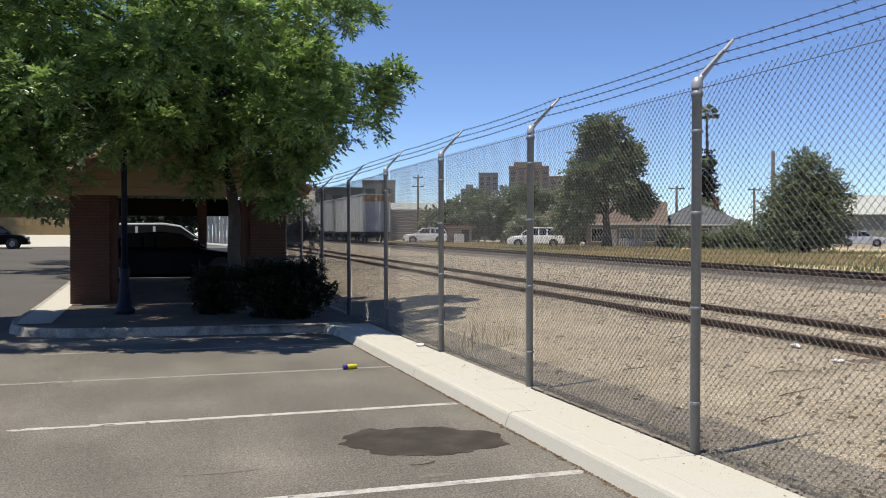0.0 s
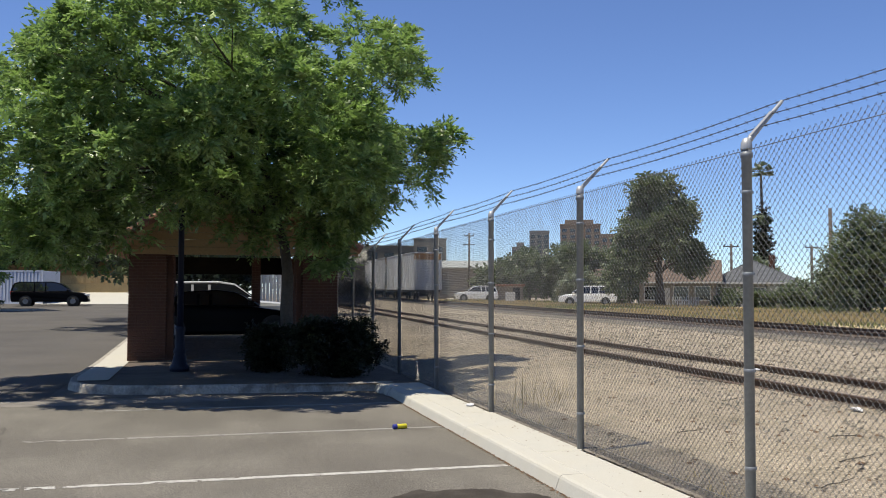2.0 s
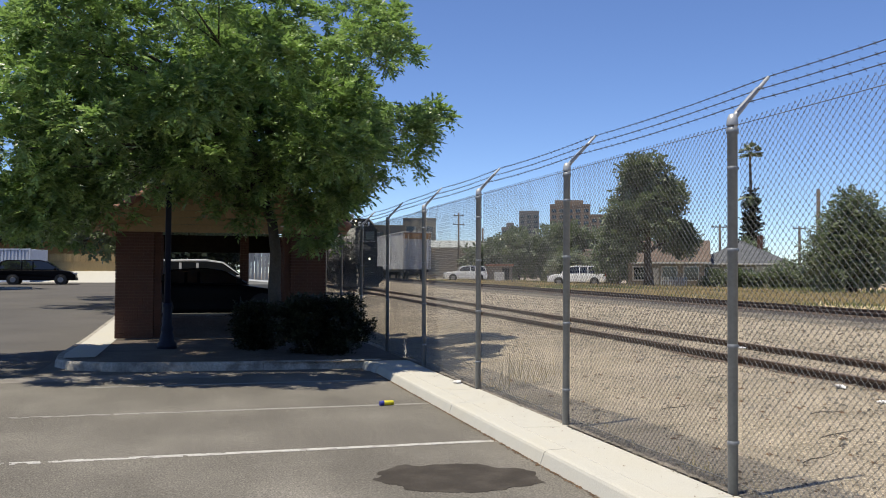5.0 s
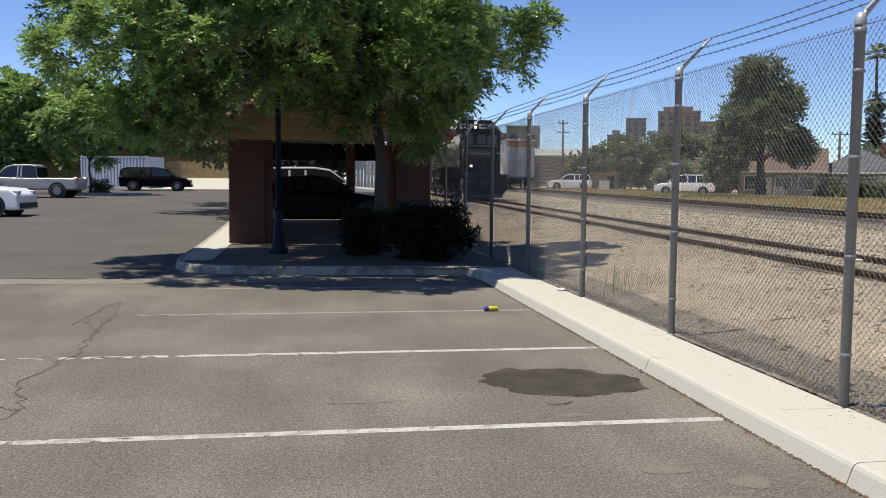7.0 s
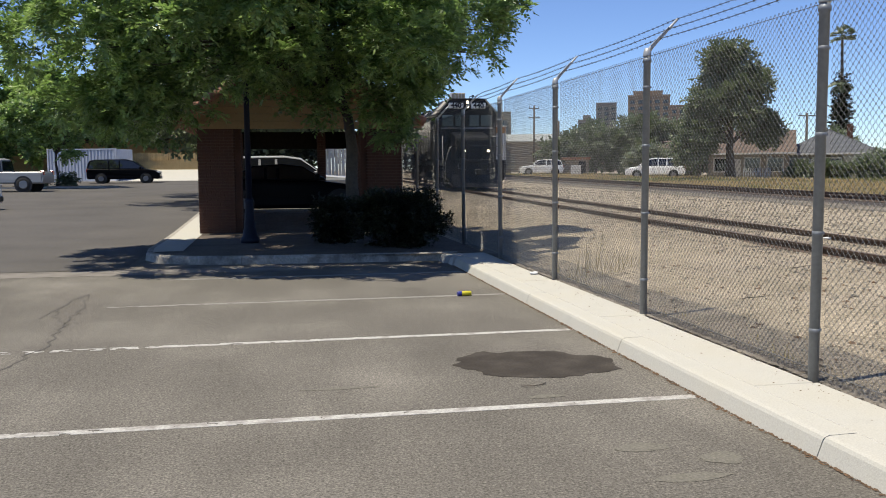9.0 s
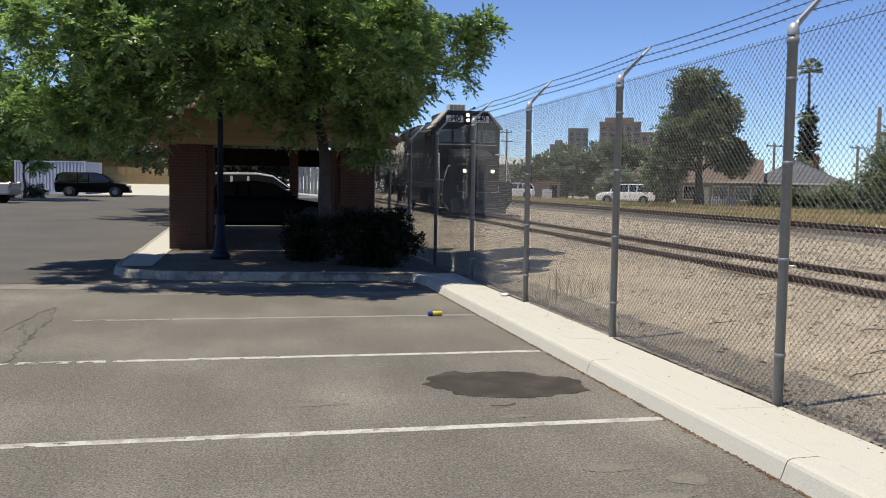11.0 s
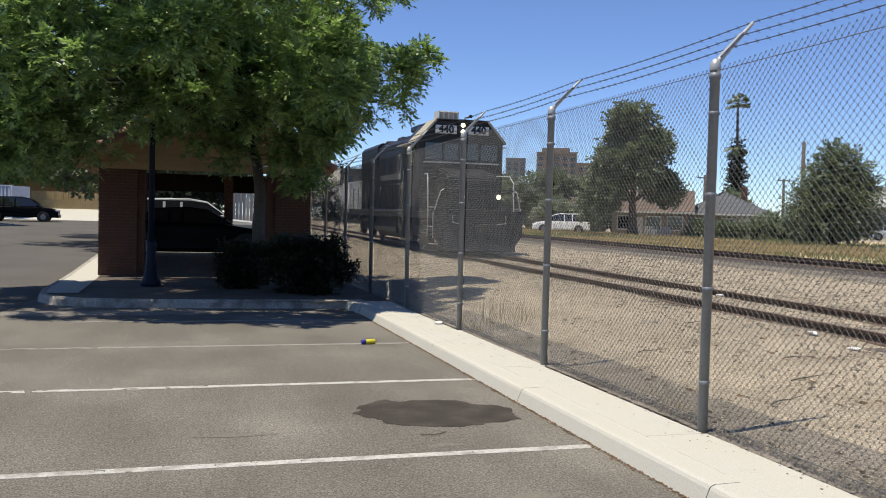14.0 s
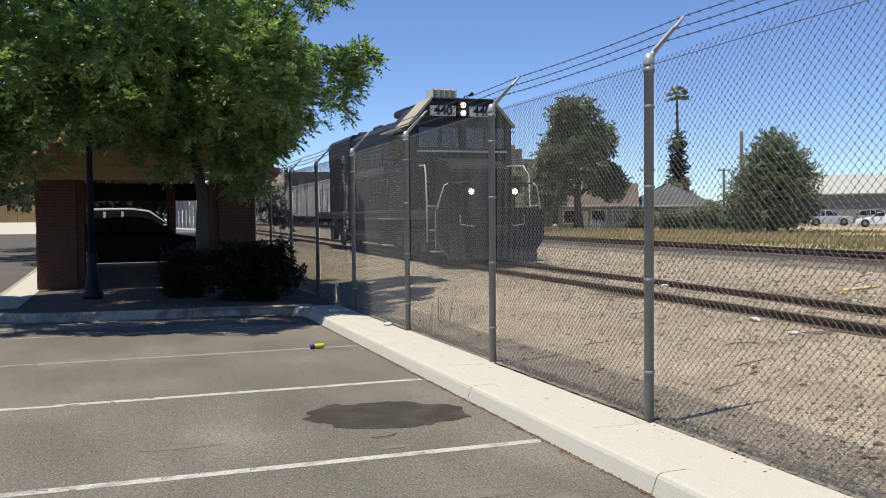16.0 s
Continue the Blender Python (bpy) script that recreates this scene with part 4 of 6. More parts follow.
ash += [((2.6, -1.0, 4.6), (0.8, 0.8, 0.6)), ((2.95, -1.4, 4.9), (0.55, 0.55, 0.4)), ((1.3, -1.2, 3.6), (0.7, 0.8, 0.6)), ((0.7, -1.3, 3.1), (0.5, 0.6, 0.5)), ((-1.0, -0.4, 4.4), (1.9, 1.7, 1.0)),
        ((-4.6, -0.5, 3.2), (0.9, 0.9, 0.7)), ((-3.7, -2.6, 3.15), (0.7, 0.8, 0.45)), ((-4.6, -2.4, 2.95), (0.7, 0.7, 0.4)), ((-2.7, -3.0, 3.35), (0.7, 0.8, 0.4)), ((-5.5, -2.2, 3.1), (0.7, 0.7, 0.45)), ((-1.6, -3.4, 3.6), (0.9, 0.8, 0.4)), ((-0.5, -3.0, 3.5), (0.9, 0.8, 0.4)), ((0.7, -2.2, 3.3), (0.7, 0.7, 0.5)), ((0.9, -1.2, 3.3), (0.5, 0.6, 0.45)), ((-5.3, -0.4, 5.6), (0.6, 0.6, 0.5)), ((-5.6, 0, 4.4), (0.7, 0.8, 0.6)),
        ((0.3, -2.6, 3.6), (0.9, 0.8, 0.7)), 
        ((-2.5, -4.6, 4.2), (0.7, 0.7, 0.5)), ((-1.0, -4.8, 4.6), (0.8, 0.7, 0.5)), ((0.3, -4.5, 4.4), (0.7, 0.7, 0.5)), ((-3.8, -4.2, 4.7), (0.8, 0.7, 0.5)),
        ((-5.2, -3.4, 5.0), (0.8, 0.8, 0.6)), ((-4.6, -4.8, 4.0), (0.7, 0.7, 0.5)), ((-3.2, -5.2, 3.9), (0.8, 0.6, 0.5)), ((-1.8, -5.5, 4.3), (0.8, 0.6, 0.5)), ((-0.3, -5.3, 4.9), (0.8, 0.6, 0.5)), ((-3.0, -5.0, 5.4), (0.9, 0.7, 0.5)), ((0.6, -4.0, 3.9), (0.7, 0.7, 0.5)), ((-5.6, -3.6, 3.8), (0.7, 0.7, 0.5)), ((-6.9, -0.6, 6.3), (0.5, 0.6, 0.4)), ((-6.3, -0.8, 5.9), (0.6, 0.7, 0.5)), ((-6.2, -1.2, 3.9), (0.7, 0.8, 0.5)), ((-6.4, -0.4, 4.9), (0.6, 0.7, 0.5)), ((2.1, -0.6, 6.5), (0.8, 0.8, 0.7)), ((1.5, -0.6, 7.1), (0.7, 0.8, 0.6))]
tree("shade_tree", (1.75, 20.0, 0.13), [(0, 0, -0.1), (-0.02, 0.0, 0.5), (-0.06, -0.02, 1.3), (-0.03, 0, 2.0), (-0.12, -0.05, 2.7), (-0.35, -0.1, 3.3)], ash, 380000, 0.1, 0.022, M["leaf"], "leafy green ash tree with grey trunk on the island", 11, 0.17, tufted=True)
# shrubs beneath it, the tree's shade put into their near-black leaf colour
def shrub(base, radii, seed, label, count=16000):
    ob = thing("shrub", pose(*base), label, "shrub", "shrubs on the island")
    rs = np.random.RandomState(seed)
    for k in range(7):
        bm = bmesh.new()
        a = k * 0.9
        path_tube(bm, [(0.1 * math.cos(a), 0.1 * math.sin(a), -0.05), (radii[0] * 0.4 * math.cos(a), radii[1] * 0.4 * math.sin(a), radii[2] * 0.7), (radii[0] * 0.7 * math.cos(a), radii[1] * 0.7 * math.sin(a), radii[2] * 1.3)], [0.025, 0.018, 0.008], 5)
        part("stem", bm, M["bark"], ob)
    rng = random.Random(seed)
    blobs = []
    while len(blobs) < 60:
        d = Vector([rng.uniform(-1, 1) for _ in range(3)])
        if sum(abs(c) ** 4 for c in d) < 1:
            blobs.append(((d.x * (radii[0] - 0.1), d.y * (radii[1] - 0.1), radii[2] + d.z * (radii[2] - 0.1)), (0.2, 0.2, 0.17)))
    v, f = leaf_cloud(rs, blobs, count, 0.05, 0.018, 0.0)
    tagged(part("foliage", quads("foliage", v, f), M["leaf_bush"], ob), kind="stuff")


shrub((2.42, 17.75, 0.13), (0.95, 0.7, 0.55), 3, "broad clipped shrub, its green darkened for the tree's shade", 46000)
shrub((1.25, 19.1, 0.13), (0.42, 0.45, 0.5), 4, "small shrub by the trunk, its green darkened for shade", 16000)

# ---- locomotive ----
M["faint"] = plain("faded_lettering", (0.11, 0.11, 0.11), 0.6)
loco = thing("locomotive", pose(0, 0, 0), "black diesel locomotive with lit headlights and number boards", "locomotive")
part("underframe", boxed(-1.48, 1.48, 0.1, 17.6, 1.2, 1.46, bevel=0.02), M["black"], loco)
part("sill_stripe", made((box, -1.49, -1.482, 1.6, 16.2, 1.38, 1.42), (box, 1.482, 1.49, 1.6, 16.2, 1.38, 1.42)), M["faint"], loco, "white stripe along the sill")
loco.scale = (1, 1, 0.97)
# pilot and plough
bm = bmesh.new()
prism(bm, [(-1.5, 1.46), (1.5, 1.46), (1.5, 0.62), (1.15, 0.14), (-1.15, 0.14), (-1.5, 0.62)], "y", -0.16, 0.1)
part("pilot", bm, M["black"], loco)
bm = bmesh.new()
prism(bm, [(-0.16, 0.75), (-0.42, 0.12), (-0.36, 0.1), (-0.1, 0.7)], "x", -1.2, 1.2)
part("plough", bm, M["black"], loco)
part("coupler", made((box, -0.1, 0.1, -0.75, -0.1, 0.78, 0.98, 0.02), (box, -0.16, 0.16, -0.9, -0.65, 0.74, 1.02, 0.03)), M["grime"], loco)
part("anticlimber", boxed(-1.05, 1.05, -0.38, -0.1, 1.36, 1.5, bevel=0.02), M["black"], loco)
# nose
bm = bmesh.new()
prism(bm, [(0.75, 1.46), (0.7, 2.55), (0.85, 2.75), (2.2, 2.98), (2.2, 1.46)], "x", -0.85, 0.85)
bmesh.ops.bevel(bm, geom=bm.edges[:], offset=0.05, segments=2, affect="EDGES")
part("nose", bm, M["black"], loco)
part("nose_door", boxed(-0.32, 0.32, 0.66, 0.72, 1.5, 2.45, bevel=0.01), M["black"], loco)
# cab: front at 2.15
CABO = [(-1.52, 1.46), (1.52, 1.46), (1.52, 3.98), (0.93, 4.66), (-0.93, 4.66), (-1.52, 3.98)]
bm = bmesh.new()
prism(bm, CABO, "y", 2.15, 4.75)
cab = part("cab", bm, M["black"], loco)
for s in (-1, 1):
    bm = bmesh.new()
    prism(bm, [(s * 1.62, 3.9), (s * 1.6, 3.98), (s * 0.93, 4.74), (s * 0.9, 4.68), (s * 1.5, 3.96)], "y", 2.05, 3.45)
    # cream here stands in for sunlight on the cab's roof slopes
    part("roof_side", bm, M["cream"], loco, "sloping roof edge coloured pale for the sun on it")
    for x0, x1 in ((0.12, 0.62), (0.72, 1.3)):
        a, b = sorted((s * x0, s * x1))
        w = part("windshield", boxed(a, b, 2.125, 2.16, 3.28, 3.86), M["glass"], loco)
        part("window_frame", made((box, a - 0.03, b + 0.03, 2.11, 2.148, 3.86, 3.9), (box, a - 0.03, b + 0.03, 2.11, 2.148, 3.24, 3.28), (box, a - 0.03, a, 2.11, 2.148, 3.28, 3.86), (box, b, b + 0.03, 2.11, 2.148, 3.28, 3.86)), M["black"], w)
    w = part("side_window", boxed(s * 1.53 - 0.012, s * 1.53 + 0.012, 2.7, 4.3, 3.05, 3.75), M["glass"], loco)
    part("sunshade", made((box, min(s * 1.53, s * 1.85), max(s * 1.53, s * 1.85), 2.65, 4.35, 3.82, 3.85)), M["white"], loco, "pale side window awning")
part("roof_cap", boxed(-0.93, 0.93, 2.03, 4.85, 4.665, 4.73, bevel=0.02), M["black"], loco)
part("brow", boxed(-1.35, 1.35, 2.06, 2.16, 3.15, 3.2), M["white"], loco, "white ledge below the windshield")
# number boards, with figures
for x0, x1 in ((-0.97, -0.2), (0.2, 0.97)):
    nb = part("number_board", boxed(x0, x1, 2.06, 2.16, 4.2, 4.5, bevel=0.02), M["board"], loco, "white lit number board")
    cu = bpy.data.curves.new("figures", "FONT")
    cu.body, cu.size, cu.align_x, cu.align_y, cu.extrude = "440", 0.36, "CENTER", "CENTER", 0.004
    cu.offset = 0.013
    tmp = bpy.data.objects.new("figures", cu)
    scene.collection.objects.link(tmp)
    me = bpy.data.meshes.new_from_object(tmp.evaluated_get(bpy.context.evaluated_depsgraph_get()))
    bpy.data.objects.remove(tmp)
    me.materials.clear()
    fig = part("number_text", me, M["ink"], nb, "black figures 440")
    fig.matrix_basis = Matrix.Translation(((x0 + x1) / 2, 2.05, 4.35)) @ pose(0, 0, 0, 90, 0, 0)
# lights
hl = part("headlight_housing", boxed(-0.15, 0.15, 2.02, 2.16, 4.15, 4.66, bevel=0.03), M["black"], loco)
for z in (4.29, 4.52):
    part("headlight", made((lathe, [(0.0, 0.0), (0.07, 0.0), (0.08, 0.03), (0.08, 0.06)], (0, 1.97, z), 16, "y")), M["glow"], hl, "lit round headlight")
for x in (-0.61, 0.61):
    d = part("ditch_light", made((lathe, [(0.1, -0.28), (0.12, -0.26), (0.12, -0.14), (0.06, -0.08)], (x, 0, 1.93), 16, "y"), (box, x - 0.04, x + 0.04, -0.22, -0.14, 1.46, 1.84), (box, x - 0.16, x + 0.2, -0.24, -0.1, 2.055, 2.07)), M["black"], loco)
    part("lamp_lens", made((lathe, [(0.0, -0.31), (0.07, -0.3), (0.08, -0.281)], (x, 0, 1.93), 16, "y")), M["glow"], d, "lit ditch light")
# cooling unit and roof gear
ac = part("cooling_unit", boxed(-0.72, -0.02, 2.55, 3.25, 4.735, 5.05, bevel=0.03), M["cream"], loco, "cream ribbed cooling unit on the roof")
for k in range(5):
    part("rib", boxed(-0.74 + k * 0.172, -0.71 + k * 0.172, 2.53, 3.27, 4.74, 5.06), M["white"], ac)
part("horn", made((path_tube, [(0.2, 2.5, 4.73), (0.2, 2.5, 4.85), (0.3, 2.45, 4.86)], 0.02, 6), (tube, (0.3, 2.45, 4.86), (0.3, 2.1, 4.86), 0.02, 0.06)), M["grime"], loco)
# long hood
bm = bmesh.new()
prism(bm, [(-0.95, 1.46), (0.95, 1.46), (0.95, 4.28), (0.72, 4.5), (-0.72, 4.5), (-0.95, 4.28)], "y", 4.76, 17.0)
hood = part("long_hood", bm, M["black"], loco)
bm = bmesh.new()
prism(bm, [(-0.955, 3.45), (0.955, 3.45), (1.0, 3.5), (1.0, 4.4), (0.85, 4.56), (-0.85, 4.56), (-1.0, 4.4), (-1.0, 3.5)], "y", 12.6, 16.9)
part("radiator_flare", bm, M["black"], loco)
for k in range(14):
    y = 5.0 + k * 0.84
    for s in (-1, 1):
        part("hood_door", boxed(min(s * 0.955, s * 0.975), max(s * 0.955, s * 0.975), y, y + 0.78, 1.6, 3.4, bevel=0.006), M["black"], hood)
for y, r in ((13.3, 0.5), (14.7, 0.5), (16.1, 0.5), (9.2, 0.4), (7.6, 0.35)):
    z = 4.56 if y > 12 else 4.5
    part("roof_fan", made((lathe, [(r, z), (r, z + 0.14), (r - 0.05, z + 0.18), (0.1, z + 0.2)], (0, y, 0), 18)), M["grime"], loco)
part("exhaust_stack", boxed(-0.35, 0.35, 10.4, 11.4, 4.5, 4.76, bevel=0.04), M["grime"], loco)
part("air_filter_box", boxed(-0.9, 0.9, 4.9, 6.3, 4.55, 4.78, bevel=0.05), M["black"], loco)
for s in (-1, 1):
    part("lettering_bar", boxed(min(s * 0.978, s * 0.985), max(s * 0.978, s * 0.985), 7.4, 11.8, 2.75, 3.0), M["faint"], loco, "faded white lettering")
    for z in (2.05, 2.6):
        part("lettering_bar", boxed(min(s * 1.522, s * 1.53), max(s * 1.522, s * 1.53), 3.2, 3.75, z, z + 0.16), M["faint"], loco, "faded white lettering")
# walkway rails and stanchions
M["hand_rail"] = plain("white_handrail", (0.49, 0.49, 0.476), 0.5)
for s in (-1, 1):
    rail = part("side_handrail", made((path_tube, [(s * 1.46, 5.0, 2.45), (s * 1.46, 16.6, 2.45)], 0.018, 6)), M["black"], loco)
    for k in range(9):
        part("stanchion", made((tube, (s * 1.46, 5.1 + k * 1.42, 1.46), (s * 1.46, 5.1 + k * 1.42, 2.45), 0.018, 0.018, 6)), M["black"], rail)
    # corner steps and their handrails
    for k in range(4):
        part("step", boxed(min(s * 1.2, s * 1.5), max(s * 1.2, s * 1.5), 0.14, 0.55, 0.3 + 0.29 * k, 0.33 + 0.29 * k), M["hand_rail"] if k % 2 == 0 else M["black"], loco)
    part("corner_handrail", made((path_tube, [(s * 1.5, 0.75, 0.55), (s * 1.5, 0.75, 1.5), (s * 1.5, 0.85, 2.45), (s * 1.45, 1.1, 2.7), (s * 1.3, 2.1, 2.74)], 0.022, 6), (path_tube, [(s * 1.5, 0.0, 0.5), (s * 1.5, 0.0, 1.35), (s * 1.3, -0.12, 2.1), (s * 1.2, -0.12, 2.15)], 0.022, 6), (tube, (s * 1.5, 0.75, 1.55), (s * 1.5, 0.0, 1.55), 0.015, 0.015, 6)), M["hand_rail"], loco, "white painted corner handrail")
part("front_handrail", made((path_tube, [(-1.2, -0.12, 2.15), (-0.4, -0.12, 2.2), (0.4, -0.12, 2.2), (1.2, -0.12, 2.15)], 0.02, 6), (tube, (-0.4, -0.12, 1.46), (-0.4, -0.12, 2.2), 0.016, 0.016, 6), (tube, (0.4, -0.12, 1.46), (0.4, -0.12, 2.2), 0.016, 0.016, 6)), M["black"], loco)
for x in (-0.9, 0.9):
    part("cut_lever", made((path_tube, [(x, -0.2, 1.3), (x, -0.24, 1.05), (x * 0.6, -0.3, 1.0)], 0.015, 5)), M["hand_rail"], loco)
# fuel tank, bogies
bm = bmesh.new()
prism(bm, [(-1.3, 1.15), (1.3, 1.15), (1.35, 0.55), (1.0, 0.3), (-1.0, 0.3), (-1.35, 0.55)], "y", 6.6, 11.0)
part("fuel_tank", bm, M["grime"], loco)
axles = []
for y in (3.0, 13.6):
    bogie = part("bogie", made((box, -1.22, -1.05, y - 1.9, y + 1.9, 0.5, 0.9, 0.05), (box, 1.05, 1.22, y - 1.9, y + 1.9, 0.5, 0.9, 0.05), (box, -1.05, 1.05, y - 0.3, y + 0.3, 0.5, 1.1, 0.03), (box, -1.3, -1.06, y - 1.6, y - 0.95, 0.28, 0.8, 0.04), (box, -1.3, -1.06, y + 0.95, y + 1.6, 0.28, 0.8, 0.04), (box, 1.06, 1.3, y - 1.6, y - 0.95, 0.28, 0.8, 0.04), (box, 1.06, 1.3, y + 0.95, y + 1.6, 0.28, 0.8, 0.04)), M["grime"], loco)
    for dy in (-1.35, 1.35):
        me = mesh_of(made((lathe, [(0.1, -0.07), (0.46, -0.07), (0.54, -0.06), (0.53, 0.0), (0.51, 0.07), (0.42, 0.05), (0.12, 0.06)], (-0.76, 0, 0), 20, "x"), (lathe, [(0.12, -0.06), (0.42, -0.05), (0.51, -0.07), (0.53, 0.0), (0.54, 0.06), (0.46, 0.07), (0.1, 0.07)], (0.76, 0, 0), 20, "x"), (tube, (-0.8, 0, 0), (0.8, 0, 0), 0.09), (box, -0.85, -0.82, -0.4, 0.4, -0.04, 0.04)), "wheelset")
        me.materials.append(M["grime"])
        ax = part("wheelset", me, None, loco)
        axles.append((ax, y + dy))


def loco_y(t):
    return 21.93 - 2.9075 * (t - 16) + 0.0243 * (t - 16) ** 2


def loco_pose(t):
    y = loco_y(t)
    return pose(track_x(y), y, rail_z(y), 0.4, 0, -1.48)

# ---- vehicles ----
SHAPES = {
    # side outlines in metres, nose towards +x: lower body, glasshouse, length, width, wheel places, wheel radius
    "sedan": ([(-2.3, 0.17), (-2.35, 0.6), (-2.25, 0.95), (-1.6, 1.02), (0.75, 0.98), (1.9, 0.82), (2.3, 0.6), (2.32, 0.17)], [(-1.75, 1.0), (-1.05, 1.4), (-0.2, 1.45), (0.35, 1.38), (1.05, 0.97)], 1.8, (-1.4, 1.42), 0.33),
    "suv": ([(-2.3, 0.24), (-2.38, 0.7), (-2.32, 1.08), (1.0, 1.1), (2.05, 1.02), (2.36, 0.8), (2.4, 0.24)], [(-2.3, 1.07), (-2.05, 1.62), (-1.7, 1.72), (-0.2, 1.74), (0.35, 1.66), (1.1, 1.09)], 1.92, (-1.45, 1.48), 0.38),
    "minivan": ([(-2.5, 0.3), (-2.55, 0.7), (-2.5, 1.05), (1.15, 1.05), (2.1, 0.95), (2.5, 0.7), (2.52, 0.3)], [(-2.5, 1.04), (-2.35, 1.6), (-2.0, 1.72), (0.1, 1.74), (0.65, 1.62), (1.45, 1.04)], 1.98, (-1.55, 1.52), 0.34),
    "pickup": ([(-2.9, 0.45), (-2.95, 0.8), (-2.92, 1.12), (-0.75, 1.12), (1.4, 1.15), (2.55, 1.08), (2.85, 0.85), (2.88, 0.45)], [(-0.75, 1.11), (-0.65, 1.8), (-0.35, 1.88), (0.6, 1.86), (1.0, 1.75), (1.55, 1.14)], 2.0, (-1.85, 1.8), 0.41),
}


def tapered(bm, outline, width, belt, lean, bevel=0.04):
    """A side outline pushed across the width, leaning in above the belt line."""
    fs = prism(bm, outline, "y", -width / 2, width / 2)
    vs = {v for f in fs for v in f.verts}
    for v in vs:
        if v.co.z > belt:
            v.co.y *= 1 - lean * (v.co.z - belt)
    bmesh.ops.bevel(bm, geom=list({e for f in fs for e in f.edges}), offset=bevel, segments=3, affect="EDGES", profile=0.6)
    for f in bm.faces:
        f.smooth = False


def vehicle(kind, name, m, paint, label, group=""):
    low, high, width, axles_at, wr = SHAPES[kind]
    ob = thing(name, m, label, "car" if kind != "pickup" else "pickup truck", group)
    bm = bmesh.new()
    tapered(bm, low, width, 0.75, 0.12, 0.11)
    body = part("body", bm, paint, ob)
    bm = bmesh.new()
    tapered(bm, high, width - 0.1, 1.0, 0.28, 0.05)
    cabin = part("cabin", bm, paint, ob)
    zlo, zhi = high[0][1], max(z for _, z in high)
    # glass: windscreen, back light and side windows, a little proud
    mid = [(x * 0.96, zlo + (z - zlo) * 0.86 + 0.03) for x, z in high]
    for s in (-1, 1):
        bm = bmesh.new()
        fs = prism(bm, mid, "y", s * (width / 2 - 0.052), s * (width / 2 - 0.04))
        for v in bm.verts:
            if v.co.z > 1.0:
                v.co.y *= 1 - 0.28 * (v.co.z - 1.0)
        part("side_window", bm, M["glass"], cabin)
        for px in (high[0][0] * 0.3 + high[-1][0] * 0.7 - 0.55, high[0][0] * 0.62 + high[-1][0] * 0.38):
            bm = bmesh.new()
            box(bm, px - 0.04, px + 0.04, min(s * (width / 2 - 0.045), s * (width / 2 - 0.03)), max(s * (width / 2 - 0.045), s * (width / 2 - 0.03)), zlo, zhi - 0.12)
            for v in bm.verts:
                if v.co.z > 1.0:
                    v.co.y *= 1 - 0.28 * (v.co.z - 1.0)
            part("door_pillar", bm, paint, cabin)
    for (ax, az), (bx, bz), sx, nm in ((high[-2], high[-1], 0.03, "windscreen"), (high[1], high[0], -0.03, "rear_window")):
        bm = bmesh.new()
        hw = width / 2 - 0.16
        p = [(ax * 0.85 + bx * 0.15 + sx, -hw * 0.9, az * 0.85 + bz * 0.15), (ax * 0.85 + bx * 0.15 + sx, hw * 0.9, az * 0.85 + bz * 0.15), (ax * 0.08 + bx * 0.92 + sx, hw, az * 0.08 + bz * 0.92), (ax * 0.08 + bx * 0.92 + sx, -hw, az * 0.08 + bz * 0.92)]
        lo = [bm.verts.new(q) for q in p]
        hi = [bm.verts.new((q[0] + sx * 0.4, q[1], q[2] + 0.012)) for q in p]
        bm.faces.new(lo)
        bm.faces.new(hi[::-1])
        for i in range(4):
            bm.faces.new((lo[i], hi[i], hi[(i + 1) % 4], lo[(i + 1) % 4]))
        part(nm, bm, M["glass"], cabin)
    for x in axles_at:
        for s in (-1, 1):
            y = s * (width / 2 - 0.1)
            part("wheel_arch", made((lathe, [(wr + 0.07, -0.02), (wr + 0.07, 0.02)], (x, s * (width / 2 - 0.012), wr), 20, "y")), M["ink"], body)
            w = part("wheel", made((lathe, [(wr * 0.6, -0.11), (wr - 0.03, -0.11), (wr, -0.08), (wr, 0.08), (wr - 0.03, 0.11), (wr * 0.6, 0.11)], (x, y, wr), 20, "y")), M["tyre"], ob)
            part("rim", made((lathe, [(wr * 0.56, 0.0), (wr * 0.54, 0.012), (wr * 0.46, -0.02), (0.04, 0.0)] if s > 0 else [(0.04, 0.0), (wr * 0.46, 0.02), (wr * 0.54, -0.012), (wr * 0.56, 0.0)], (x, y + s * 0.112, wr), 14, "y")), M["alloy"], w)
    nose, tail = low[-2], low[1]
    for s in (-1, 1):
        y0, y1 = sorted((s * (width / 2 - 0.35), s * (width / 2 - 0.06)))
        part("headlight", boxed(nose[0] - 0.22, nose[0] + 0.02, y0, y1, nose[1] + 0.02, nose[1] + 0.15, bevel=0.02), M["lens"], body)
        part("tail_light", boxed(tail[0] - 0.01, tail[0] + 0.2, y0 + 0.04 if s > 0 else y0 - 0.0, y1, tail[1] + 0.12, tail[1] + 0.36, bevel=0.02), M["red_lens"], body)
        part("mirror", boxed(high[-1][0] - 0.35, high[-1][0] - 0.2, min(s * (width / 2), s * (width / 2 + 0.16)), max(s * (width / 2), s * (width / 2 + 0.16)), zlo - 0.02, zlo + 0.14, bevel=0.02), paint, body)
    part("bumper", boxed(low[-1][0] - 0.1, low[-1][0] + 0.04, -width / 2 + 0.12, width / 2 - 0.12, 0.3, 0.5, bevel=0.03), M["ink"], body)
